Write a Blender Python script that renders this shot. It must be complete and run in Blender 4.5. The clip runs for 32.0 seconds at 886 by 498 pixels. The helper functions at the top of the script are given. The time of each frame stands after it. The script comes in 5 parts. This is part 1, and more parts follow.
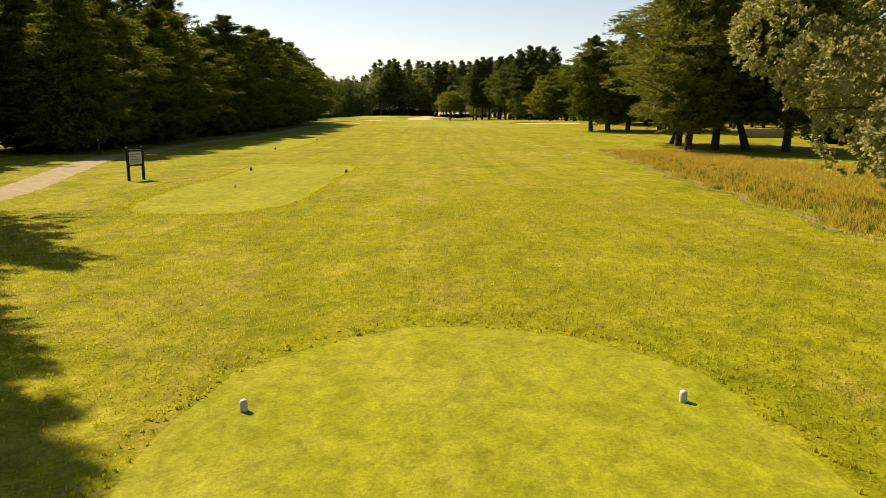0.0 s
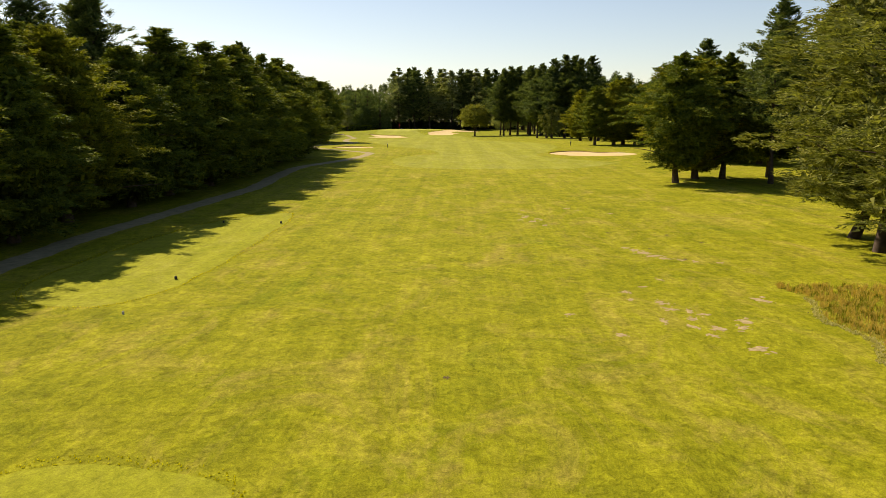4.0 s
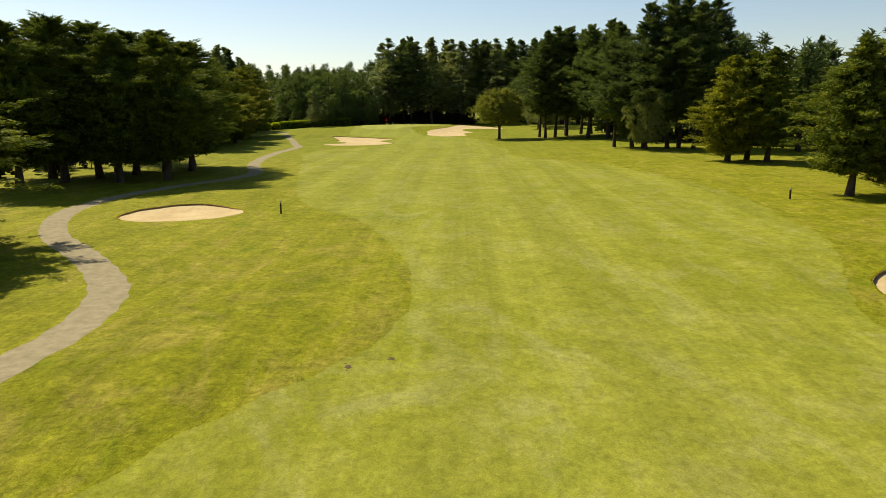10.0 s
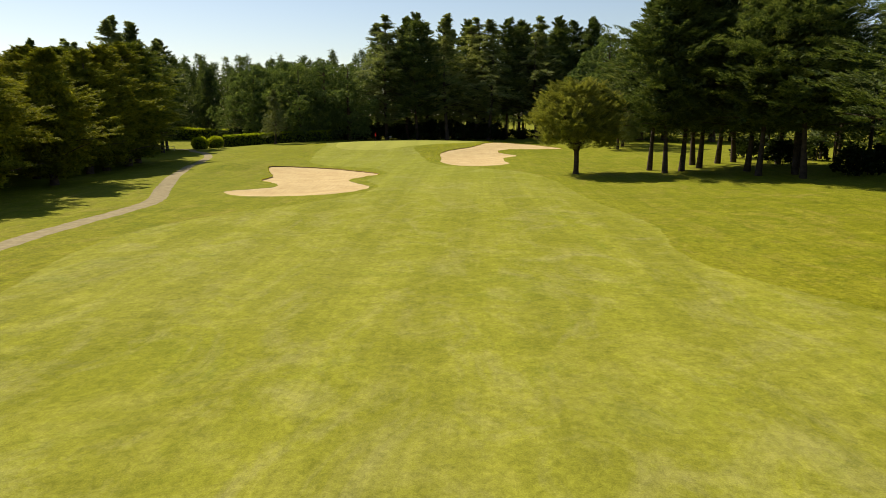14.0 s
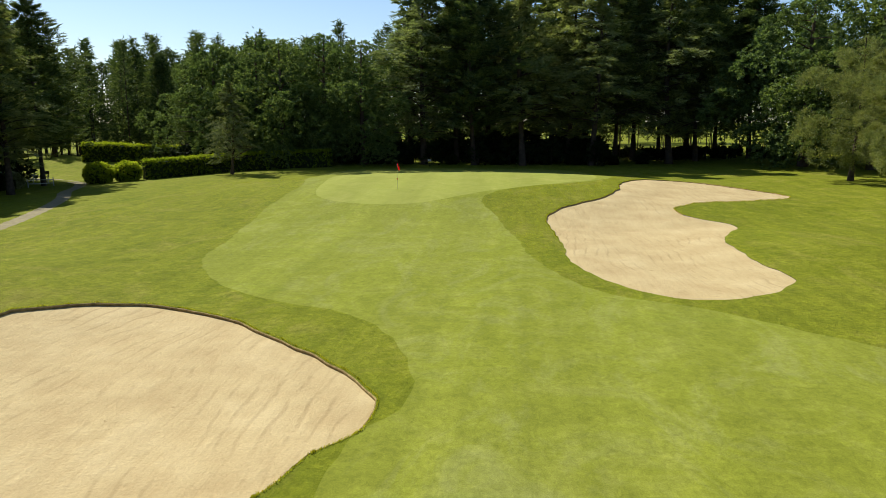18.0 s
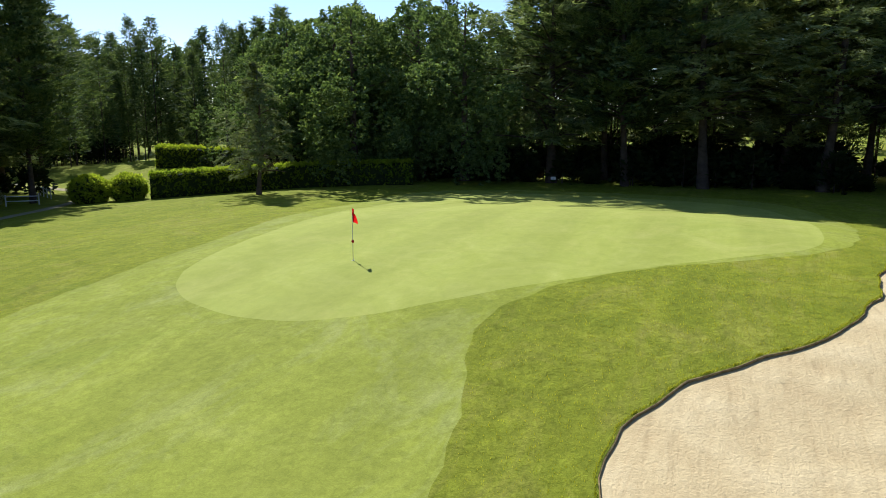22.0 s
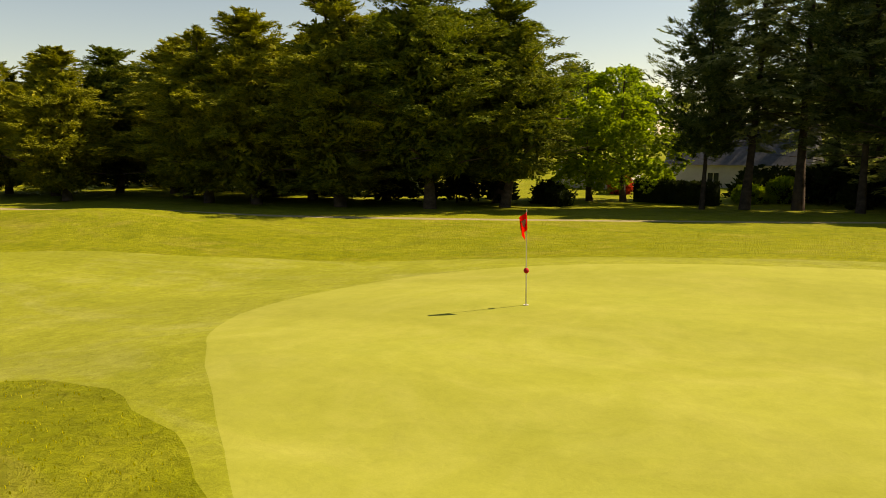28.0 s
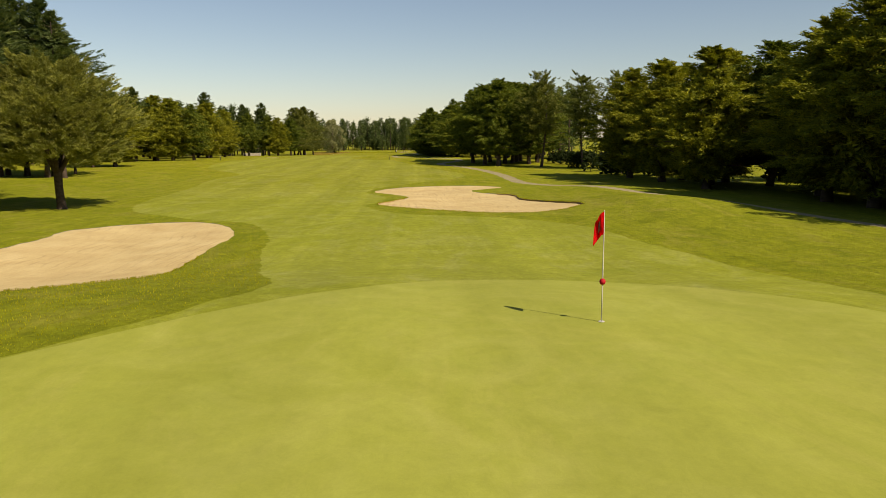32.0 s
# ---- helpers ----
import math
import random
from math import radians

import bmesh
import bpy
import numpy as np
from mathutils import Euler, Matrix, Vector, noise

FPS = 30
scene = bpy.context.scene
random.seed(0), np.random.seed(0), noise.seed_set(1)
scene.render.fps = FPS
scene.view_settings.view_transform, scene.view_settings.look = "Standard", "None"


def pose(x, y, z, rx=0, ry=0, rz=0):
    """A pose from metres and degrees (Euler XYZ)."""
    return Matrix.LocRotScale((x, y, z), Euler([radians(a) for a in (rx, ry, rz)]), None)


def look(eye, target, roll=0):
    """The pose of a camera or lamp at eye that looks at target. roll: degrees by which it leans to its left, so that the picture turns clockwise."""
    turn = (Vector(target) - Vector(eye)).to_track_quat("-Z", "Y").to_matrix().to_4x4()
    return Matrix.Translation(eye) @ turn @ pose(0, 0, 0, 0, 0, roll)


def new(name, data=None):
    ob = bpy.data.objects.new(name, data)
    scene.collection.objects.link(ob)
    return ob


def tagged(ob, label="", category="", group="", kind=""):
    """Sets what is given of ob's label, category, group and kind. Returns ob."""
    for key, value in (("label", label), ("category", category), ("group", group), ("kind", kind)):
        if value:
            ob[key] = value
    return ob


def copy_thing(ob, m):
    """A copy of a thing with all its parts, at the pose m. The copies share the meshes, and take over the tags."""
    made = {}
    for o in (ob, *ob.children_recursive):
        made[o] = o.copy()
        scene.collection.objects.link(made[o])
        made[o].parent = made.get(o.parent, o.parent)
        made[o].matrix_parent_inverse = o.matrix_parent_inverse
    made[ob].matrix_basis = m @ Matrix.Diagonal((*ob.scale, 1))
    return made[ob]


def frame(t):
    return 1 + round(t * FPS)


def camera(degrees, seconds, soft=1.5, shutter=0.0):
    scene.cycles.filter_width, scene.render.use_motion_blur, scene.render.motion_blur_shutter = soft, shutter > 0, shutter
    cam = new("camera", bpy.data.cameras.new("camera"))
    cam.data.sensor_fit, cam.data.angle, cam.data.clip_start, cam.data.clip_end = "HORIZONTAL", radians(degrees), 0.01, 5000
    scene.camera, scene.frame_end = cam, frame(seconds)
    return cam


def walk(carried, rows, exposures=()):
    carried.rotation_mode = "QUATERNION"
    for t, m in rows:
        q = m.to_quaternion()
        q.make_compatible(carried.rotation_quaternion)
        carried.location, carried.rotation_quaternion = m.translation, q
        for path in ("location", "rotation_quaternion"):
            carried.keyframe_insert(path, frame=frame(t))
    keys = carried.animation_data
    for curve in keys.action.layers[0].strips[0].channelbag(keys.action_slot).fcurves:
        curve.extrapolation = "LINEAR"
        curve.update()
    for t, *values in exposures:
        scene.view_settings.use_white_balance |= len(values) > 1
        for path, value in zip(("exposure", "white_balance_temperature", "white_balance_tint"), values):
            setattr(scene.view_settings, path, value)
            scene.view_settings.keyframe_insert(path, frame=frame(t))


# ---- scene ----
cam = camera(64.0, 32.0, soft=0.65)
# seconds, x, y, z, pitch, roll, yaw
PATH = [
    (0, -0.099, -3.320, 2.578, 79.475, -0.227, -1.171),
    (0.5, -0.078, -1.287, 2.941, 79.523, -0.212, -1.056),
    (1, -0.113, 1.067, 3.393, 79.619, -0.199, -0.897),
    (1.5, -0.175, 3.666, 3.911, 79.705, -0.220, -0.613),
    (2, -0.222, 6.645, 4.479, 79.749, -0.270, -0.315),
    (2.5, -0.261, 9.794, 5.050, 79.700, -0.329, -0.051),
    (4.5, -0.386, 28.928, 7.423, 79.752, -0.072, 0.736),
    (5, -0.442, 35.144, 8.158, 79.686, 0.053, 0.871),
    (5.5, -0.478, 41.757, 8.851, 79.604, 0.153, 0.870),
    (6, -0.451, 49.090, 9.507, 79.553, 0.209, 0.897),
    (6.5, -0.337, 56.820, 9.998, 79.516, 0.182, 0.963),
    (7, -0.250, 64.670, 10.205, 79.250, 0.148, 0.950),
    (7.5, -0.197, 72.773, 10.197, 78.975, 0.126, 0.965),
    (8, -0.174, 81.246, 10.020, 78.741, 0.107, 0.936),
    (8.5, -0.178, 90.039, 9.746, 78.618, 0.097, 0.986),
    (9, -0.200, 99.097, 9.432, 78.576, 0.101, 1.069),
    (9.5, -0.256, 108.301, 9.121, 78.574, 0.135, 1.156),
    (10, -0.356, 117.576, 8.810, 78.537, 0.183, 1.349),
    (10.5, -0.506, 127.112, 8.538, 78.564, 0.240, 1.410),
    (11, -0.739, 136.552, 8.305, 78.617, 0.282, 1.447),
    (11.5, -1.096, 145.671, 8.142, 78.673, 0.297, 1.551),
    (12, -1.548, 154.810, 8.053, 78.735, 0.299, 1.631),
    (12.5, -2.062, 164.012, 8.051, 78.799, 0.264, 1.704),
    (13, -2.624, 173.374, 8.114, 78.865, 0.198, 1.896),
    (13.5, -3.257, 183.100, 8.262, 79.005, 0.102, 2.038),
    (14, -3.959, 193.099, 8.477, 79.167, 0.042, 2.325),
    (14.5, -4.717, 203.164, 8.705, 79.287, -0.001, 2.674),
    (16.5, -9.511, 240.298, 8.641, 79.553, -0.267, 3.113),
    (17, -10.440, 247.890, 8.653, 79.697, -0.141, 3.429),
    (17.5, -11.205, 254.636, 8.653, 79.766, -0.064, 4.191),
    (18, -11.635, 260.328, 8.623, 79.736, -0.011, 5.435),
    (18.5, -11.605, 265.510, 8.578, 79.615, 0.005, 6.370),
    (19, -11.202, 270.261, 8.562, 79.492, -0.017, 7.753),
    (19.5, -10.552, 274.771, 8.614, 79.477, -0.066, 9.568),
    (20, -9.831, 279.232, 8.683, 79.494, -0.087, 12.110),
    (20.5, -9.260, 283.602, 8.739, 79.570, -0.049, 14.716),
    (21, -8.644, 287.617, 8.754, 79.617, 0.007, 16.778),
    (21.5, -7.904, 291.507, 8.698, 79.590, 0.046, 19.025),
    (22, -7.124, 295.086, 8.617, 79.583, 0.055, 22.428),
    (22.5, -6.442, 298.350, 8.513, 79.653, 0.039, 27.294),
    (23, -5.815, 301.404, 8.355, 79.734, 0.014, 32.513),
    (23.5, -5.228, 304.418, 8.154, 79.837, 0.047, 38.367),
    (24, -4.727, 307.312, 7.920, 79.924, 0.140, 45.369),
    (24.5, -4.335, 310.163, 7.697, 80.002, 0.270, 52.236),
    (25, -4.110, 313.032, 7.480, 80.059, 0.428, 60.376),
    (25.5, -4.122, 315.557, 7.312, 80.138, 0.584, 70.842),
    (26, -4.286, 317.691, 7.190, 80.238, 0.721, 81.561),
    (26.5, -4.484, 319.627, 7.088, 80.320, 0.840, 92.243),
    (28.5, -8.157, 327.242, 6.694, 80.991, 0.614, 127.061),
    (29, -9.585, 328.772, 6.669, 81.012, 0.562, 134.858),
    (29.5, -11.029, 329.953, 6.626, 81.034, 0.488, 142.284),
    (30, -12.477, 330.937, 6.592, 81.059, 0.416, 150.075),
    (30.5, -13.895, 331.692, 6.575, 81.059, 0.356, 157.556),
    (31, -15.205, 332.144, 6.531, 81.047, 0.343, 164.572),
    (31.5, -16.415, 332.444, 6.513, 81.043, 0.354, 171.537),
    (32, -17.548, 332.537, 6.497, 81.043, 0.375, 177.315),
]
EXPOSURES = [(0, 0.80, 8300, 21), (3, 0.74, 8200, 20), (5, 0.64, 6950, 14), (6.5, 0.59, 6550, 11), (10, 0.47, 6950, 13), (13, 0.46, 7100, 15), (16.5, 0.32, 6600, 14), (19, 0.51, 5600, 9), (22, 0.7, 5300, 16), (24, 0.9, 6350, 14), (26, 0.73, 7400, 13), (29, 0.69, 10000, 16), (31, 0.46, 9200, 19), (32, 0.26, 7500, 15)]
walk(cam, [(t, pose(*p)) for t, *p in PATH], EXPOSURES)

# ---- light: high summer sun ahead and to the left of the tee ----
SUN_DIR = Vector((-0.52, 0.50, 0.69)).normalized()
sun_data = bpy.data.lights.new("sun", "SUN")
sun_data.energy, sun_data.angle, sun_data.color = 5.45, radians(0.53), (1.0, 0.94, 0.82)
sun = new("sun", sun_data)
sun.matrix_world = look(SUN_DIR * 200, (0, 0, 0))
world = bpy.data.worlds.new("sky")
scene.world = world
world.use_nodes = True
wn, wl = world.node_tree.nodes, world.node_tree.links
sky = wn.new("ShaderNodeTexSky")
sky.sky_type, sky.sun_disc = "NISHITA", False
sky.sun_elevation = math.asin(SUN_DIR.z)
sky.sun_rotation = math.atan2(SUN_DIR.x, SUN_DIR.y)
sky.air_density, sky.dust_density, sky.ozone_density = 1.0, 0.35, 2.0
wl.new(sky.outputs[0], wn["Background"].inputs[0])
wn["Background"].inputs[1].default_value = 0.084

# ---- materials ----


def material(name, rough=0.85, spec=0.3):
    m = bpy.data.materials.new(name)
    m.use_nodes = True
    p = m.node_tree.nodes["Principled BSDF"]
    p.inputs["Roughness"].default_value = rough
    p.inputs["Specular IOR Level"].default_value = spec
    return m, m.node_tree.nodes, m.node_tree.links, p


def noise_node(nodes, links, coord, scale, detail=4.0, rough=0.55, distortion=0.0):
    n = nodes.new("ShaderNodeTexNoise")
    n.inputs["Scale"].default_value = scale
    n.inputs["Detail"].default_value = detail
    n.inputs["Roughness"].default_value = rough
    n.inputs["Distortion"].default_value = distortion
    if coord is not None:
        links.new(coord, n.inputs["Vector"])
    return n.outputs["Fac"]


def ramp(nodes, links, fac, stops):
    r = nodes.new("ShaderNodeValToRGB")
    e = r.color_ramp.elements
    while len(e) < len(stops):
        e.new(0.5)
    for k, (pos, col) in zip(e, stops):
        k.position, k.color = pos, (*col, 1) if len(col) == 3 else col
    links.new(fac, r.inputs[0])
    return r.outputs["Color"]


def mix(nodes, links, fac, a, b, mode="MIX"):
    m = nodes.new("ShaderNodeMix")
    m.data_type, m.blend_type = "RGBA", mode
    for sock, v in ((m.inputs[0], fac), (m.inputs[6], a), (m.inputs[7], b)):
        if hasattr(v, "is_output"):
            links.new(v, sock)
        elif isinstance(v, tuple):
            sock.default_value = (*v, 1)
        else:
            sock.default_value = v
    return m.outputs[2]


def math_node(nodes, links, op, a, b=0.0):
    m = nodes.new("ShaderNodeMath")
    m.operation = op
    for sock, v in zip(m.inputs, (a, b)):
        if hasattr(v, "is_output"):
            links.new(v, sock)
        else:
            sock.default_value = v
    return m.outputs[0]


def bump(nodes, links, height, strength, distance, p):
    b = nodes.new("ShaderNodeBump")
    b.inputs["Strength"].default_value = strength
    b.inputs["Distance"].default_value = distance
    links.new(height, b.inputs["Height"])
    links.new(b.outputs[0], p.inputs["Normal"])


def grass_material(name, dark, mid, light, dry, dry_amount, bump_dist, stripes=0.0, contrast=1.0, grain=1.0, watered=None):
    """Mown turf: growth over metres, clumps over decimetres, blades over centimetres, dry and lush spots, mowing lanes."""
    m, n, l, p = material(name, 0.95, 0.04)
    c = n.new("ShaderNodeTexCoord").outputs["Object"]
    k = contrast

    def laid(sx, sy, turn=0.0):
        q = n.new("ShaderNodeMapping")
        q.inputs["Scale"].default_value, q.inputs["Rotation"].default_value = (sx, sy, 1.0), (0, 0, turn)
        l.new(c, q.inputs["Vector"])
        return q.outputs["Vector"]

    def tone(fac, lo, hi, a, b):
        return ramp(n, l, fac, [(lo, (a,) * 3 if not isinstance(a, tuple) else a), ((lo + hi) / 2, (1, 1, 1)), (hi, (b,) * 3 if not isinstance(b, tuple) else b)])

    drawn = laid(1.0, 0.85)
    big = noise_node(n, l, c, 0.06, 4, 0.6, 0.3)
    patches = noise_node(n, l, drawn, 0.42, 9, 0.68, 0.9)
    mids = noise_node(n, l, drawn, 1.6, 7, 0.7, 0.7)
    tufts = noise_node(n, l, drawn, 5.0, 6, 0.74, 0.6)
    fine = noise_node(n, l, c, 26.0, 4, 0.75)
    streak = noise_node(n, l, laid(1.5, 0.03, 0.05), 1.0, 7, 0.68, 0.5)
    cross = noise_node(n, l, laid(0.05, 1.0, 0.5), 1.0, 4, 0.6, 0.4)
    col = ramp(n, l, patches, [(0.3, dark), (0.5, mid), (0.68, light)])
    col = mix(n, l, ramp(n, l, big, [(0.4, (0, 0, 0)), (0.65, (0.4, 0.4, 0.4))]), col, light)
    spots = ramp(n, l, noise_node(n, l, laid(1.0, 0.5, 0.2), 0.33, 10, 0.74, 1.2), [(0.5, (0, 0, 0)), (0.68, (1, 1, 1))])
    col = mix(n, l, math_node(n, l, "MULTIPLY", spots, dry_amount), col, dry)
    lush = ramp(n, l, noise_node(n, l, c, 0.19, 8, 0.7, 1.0), [(0.56, (0, 0, 0)), (0.72, (0.55 * k,) * 3)])
    col = mix(n, l, lush, col, tuple(v * u for v, u in zip(dark, (0.72, 0.95, 1.0))))
    for fac, lo, hi, a, b in ((mids, 0.32, 0.68, 1 - 0.24 * k, 1 + 0.22 * k), (tufts, 0.32, 0.68, 1 - 0.38 * grain, 1 + 0.34 * grain), (fine, 0.3, 0.7, 1 - 0.34 * grain, 1 + 0.34 * grain),
                              (streak, 0.36, 0.64, 1 - 0.11 * k, (1 + 0.13 * k, 1 + 0.11 * k, 1 + 0.17 * k)), (cross, 0.36, 0.64, 1 - 0.035 * k, 1 + 0.035 * k)):
        col = mix(n, l, 1.0, col, tone(fac, lo, hi, a, b), "MULTIPLY")
    if stripes:
        w = n.new("ShaderNodeTexWave")
        w.bands_direction = "X"
        w.inputs["Scale"].default_value = 0.06
        w.inputs["Distortion"].default_value = 5
        w.inputs["Detail"].default_value = 3
        w.inputs["Detail Scale"].default_value = 0.3
        l.new(c, w.inputs["Vector"])
        col = mix(n, l, 1.0, col, ramp(n, l, w.outputs["Fac"], [(0.25, (1 - stripes,) * 3), (0.75, (1 + stripes,) * 3)]), "MULTIPLY")
    if watered:
        axis = n.new("ShaderNodeSeparateXYZ")
        l.new(c, axis.inputs[0])
        far = n.new("ShaderNodeMapRange")
        far.inputs[1].default_value, far.inputs[2].default_value = watered[0], watered[1]
        l.new(axis.outputs[1], far.inputs[0])
        grown = mix(n, l, 0.3, mix(n, l, 1.0, col, watered[2], "MULTIPLY"), watered[3])
        col = mix(n, l, far.outputs[0], col, grown)
    l.new(col, p.inputs["Base Color"])
    h = math_node(n, l, "ADD", tufts, math_node(n, l, "ADD", math_node(n, l, "MULTIPLY", mids, 1.6), math_node(n, l, "MULTIPLY", fine, 0.3)))
    bump(n, l, h, 0.8, bump_dist, p)
    return m


ROUGH = grass_material("rough_grass", (0.118, 0.134, 0.006), (0.178, 0.184, 0.008), (0.23, 0.225, 0.018), (0.275, 0.222, 0.045), 0.7, 0.07, 0.0, 1.0, 0.9, (200, 262, (0.92, 0.98, 1.0), (0.145, 0.162, 0.015)))
FAIRWAY = grass_material("fairway_grass", (0.155, 0.167, 0.012), (0.19, 0.2, 0.017), (0.232, 0.233, 0.036), (0.285, 0.272, 0.1), 0.45, 0.02, 0.05, 0.65, 0.65, (245, 285, (1.0, 1.04, 1.15), (0.2, 0.216, 0.026)))
TEE = grass_material("tee_grass", (0.158, 0.174, 0.009), (0.19, 0.202, 0.013), (0.222, 0.226, 0.024), (0.25, 0.236, 0.05), 0.35, 0.02, 0.0, 0.6, 0.75)
GREEN = grass_material("green_grass", (0.222, 0.238, 0.036), (0.245, 0.26, 0.044), (0.275, 0.285, 0.058), (0.31, 0.3, 0.07), 0.5, 0.006, 0.04, 0.24, 0.12)


def sand_material():
    m, n, l, p = material("bunker_sand", 0.95, 0.1)
    c = n.new("ShaderNodeTexCoord").outputs["Object"]
    a = noise_node(n, l, c, 0.5, 6, 0.6)
    b = noise_node(n, l, c, 14, 4, 0.7)
    col = ramp(n, l, a, [(0.3, (0.44, 0.325, 0.15)), (0.5, (0.49, 0.374, 0.178)), (0.7, (0.54, 0.422, 0.212))])
    col = mix(n, l, 0.5, col, ramp(n, l, b, [(0.3, (0.75, 0.75, 0.75)), (0.7, (1.1, 1.1, 1.1))]), "MULTIPLY")
    w = n.new("ShaderNodeTexWave")
    w.inputs["Scale"].default_value = 0.55
    w.inputs["Distortion"].default_value = 26
    w.inputs["Detail"].default_value = 4
    w.inputs["Detail Scale"].default_value = 0.16
    l.new(c, w.inputs["Vector"])
    lines = ramp(n, l, w.outputs["Fac"], [(0.0, (0.72, 0.7, 0.68)), (0.16, (1, 1, 1))])
    raked = ramp(n, l, noise_node(n, l, c, 0.3, 5, 0.7, 0.8), [(0.46, (0, 0, 0)), (0.6, (0.55, 0.55, 0.55))])
    col = mix(n, l, raked, col, mix(n, l, 1.0, col, lines, "MULTIPLY"))
    drag = n.new("ShaderNodeMapping")
    drag.inputs["Scale"].default_value, drag.inputs["Rotation"].default_value = (2.6, 0.2, 1.0), (0, 0, 0.3)
    l.new(c, drag.inputs["Vector"])
    teeth = noise_node(n, l, drag.outputs["Vector"], 1.0, 7, 0.72, 2.2)
    col = mix(n, l, 1.0, col, ramp(n, l, teeth, [(0.32, (0.93, 0.91, 0.89)), (0.5, (1, 1, 1)), (0.68, (1.04, 1.04, 1.04))]), "MULTIPLY")
    prints = ramp(n, l, noise_node(n, l, c, 2.4, 3, 0.6, 0.4), [(0.66, (1, 1, 1)), (0.72, (0.78, 0.75, 0.72))])
    walked = ramp(n, l, noise_node(n, l, c, 0.22, 3, 0.6), [(0.52, (0, 0, 0)), (0.6, (1, 1, 1))])
    col = mix(n, l, walked, col, mix(n, l, 1.0, col, prints, "MULTIPLY"))
    l.new(col, p.inputs["Base Color"])
    h = math_node(n, l, "ADD", math_node(n, l, "MULTIPLY", w.outputs["Fac"], 0.12), math_node(n, l, "ADD", math_node(n, l, "ADD", b, math_node(n, l, "MULTIPLY", teeth, 0.45)), math_node(n, l, "MULTIPLY", a, 5)))
    bump(n, l, h, 0.6, 0.05, p)
    return m


SAND = sand_material()


def plain(name, dark, light, scale=3.0, rough=0.8, spec=0.3, bump_dist=0.0, metal=0.0):
    m, n, l, p = material(name, rough, spec)
    c = n.new("ShaderNodeTexCoord").outputs["Object"]
    f = noise_node(n, l, c, scale, 6, 0.65)
    l.new(ramp(n, l, f, [(0.3, dark), (0.7, light)]), p.inputs["Base Color"])
    p.inputs["Metallic"].default_value = metal
    if bump_dist:
        bump(n, l, f, 0.8, bump_dist, p)
    return m


LIP = plain("bunker_edge_turf", (0.17, 0.12, 0.045), (0.4, 0.29, 0.12), 6, 0.95, 0.05, 0.05)
TRACK = plain("cart_track", (0.2, 0.17, 0.094), (0.31, 0.265, 0.152), 2.2, 0.95, 0.03, 0.02)
BARK = plain("bark", (0.05, 0.035, 0.025), (0.14, 0.1, 0.07), 4, 0.95, 0.1, 0.05)
PINE_BARK = plain("pine_bark", (0.035, 0.026, 0.02), (0.1, 0.072, 0.052), 3, 0.95, 0.1, 0.06)
DARK_WOOD = plain("dark_stained_wood", (0.00816, 0.0068, 0.00612), (0.0204, 0.017, 0.0136), 6, 0.7, 0.3, 0.005)
WHITE_PAINT = plain("white_paint", (0.422, 0.408, 0.374), (0.53, 0.517, 0.476), 8, 0.5, 0.4)
RED = plain("red_cloth", (0.34, 0.0068, 0.0136), (0.422, 0.0136, 0.0204), 5, 0.7, 0.2)
BLACK = plain("black_plastic", (0.01, 0.01, 0.01), (0.025, 0.025, 0.025), 8, 0.5, 0.4)
DIRT = plain("bare_soil", (0.2, 0.15, 0.065), (0.36, 0.29, 0.15), 7, 0.95, 0.05, 0.03)
DARK_SOIL = plain("turned_soil", (0.06, 0.046, 0.02), (0.15, 0.115, 0.05), 14, 0.95, 0.05, 0.03)
RENDER_WALL = plain("white_render", (0.449, 0.435, 0.408), (0.53, 0.517, 0.49), 1.5, 0.9, 0.2)
SLATE = plain("slate", (0.034, 0.0374, 0.0442), (0.0748, 0.0782, 0.0884), 3, 0.6, 0.4, 0.01)


def leaf_material(name, dark, mid, light, translucency=0.3):
    """Foliage: each leaf its own tone, some light let through."""
    m, n, l, p = material(name, 0.8, 0.06)
    g = n.new("ShaderNodeNewGeometry").outputs["Random Per Island"]
    c = n.new("ShaderNodeTexCoord").outputs["Object"]
    f = noise_node(n, l, c, 1.1, 3, 0.6)
    v = math_node(n, l, "ADD", math_node(n, l, "MULTIPLY", g, 0.3), math_node(n, l, "MULTIPLY", f, 0.8))
    col = ramp(n, l, v, [(0.2, dark), (0.5, mid), (0.85, light)])
    o = n.new("ShaderNodeObjectInfo").outputs["Random"]
    col = mix(n, l, 1.0, col, ramp(n, l, o, [(0.0, (0.82, 0.86, 0.9)), (1.0, (1.15, 1.1, 0.95))]), "MULTIPLY")
    l.new(col, p.inputs["Base Color"])
    t = n.new("ShaderNodeBsdfTranslucent")
    l.new(mix(n, l, 1.0, col, (1.25, 1.3, 0.6), "MULTIPLY"), t.inputs["Color"])
    s = n.new("ShaderNodeMixShader")
    s.inputs[0].default_value = translucency
    l.new(p.outputs[0], s.inputs[1])
    l.new(t.outputs[0], s.inputs[2])
    l.new(s.outputs[0], n["Material Output"].inputs["Surface"])
    return m


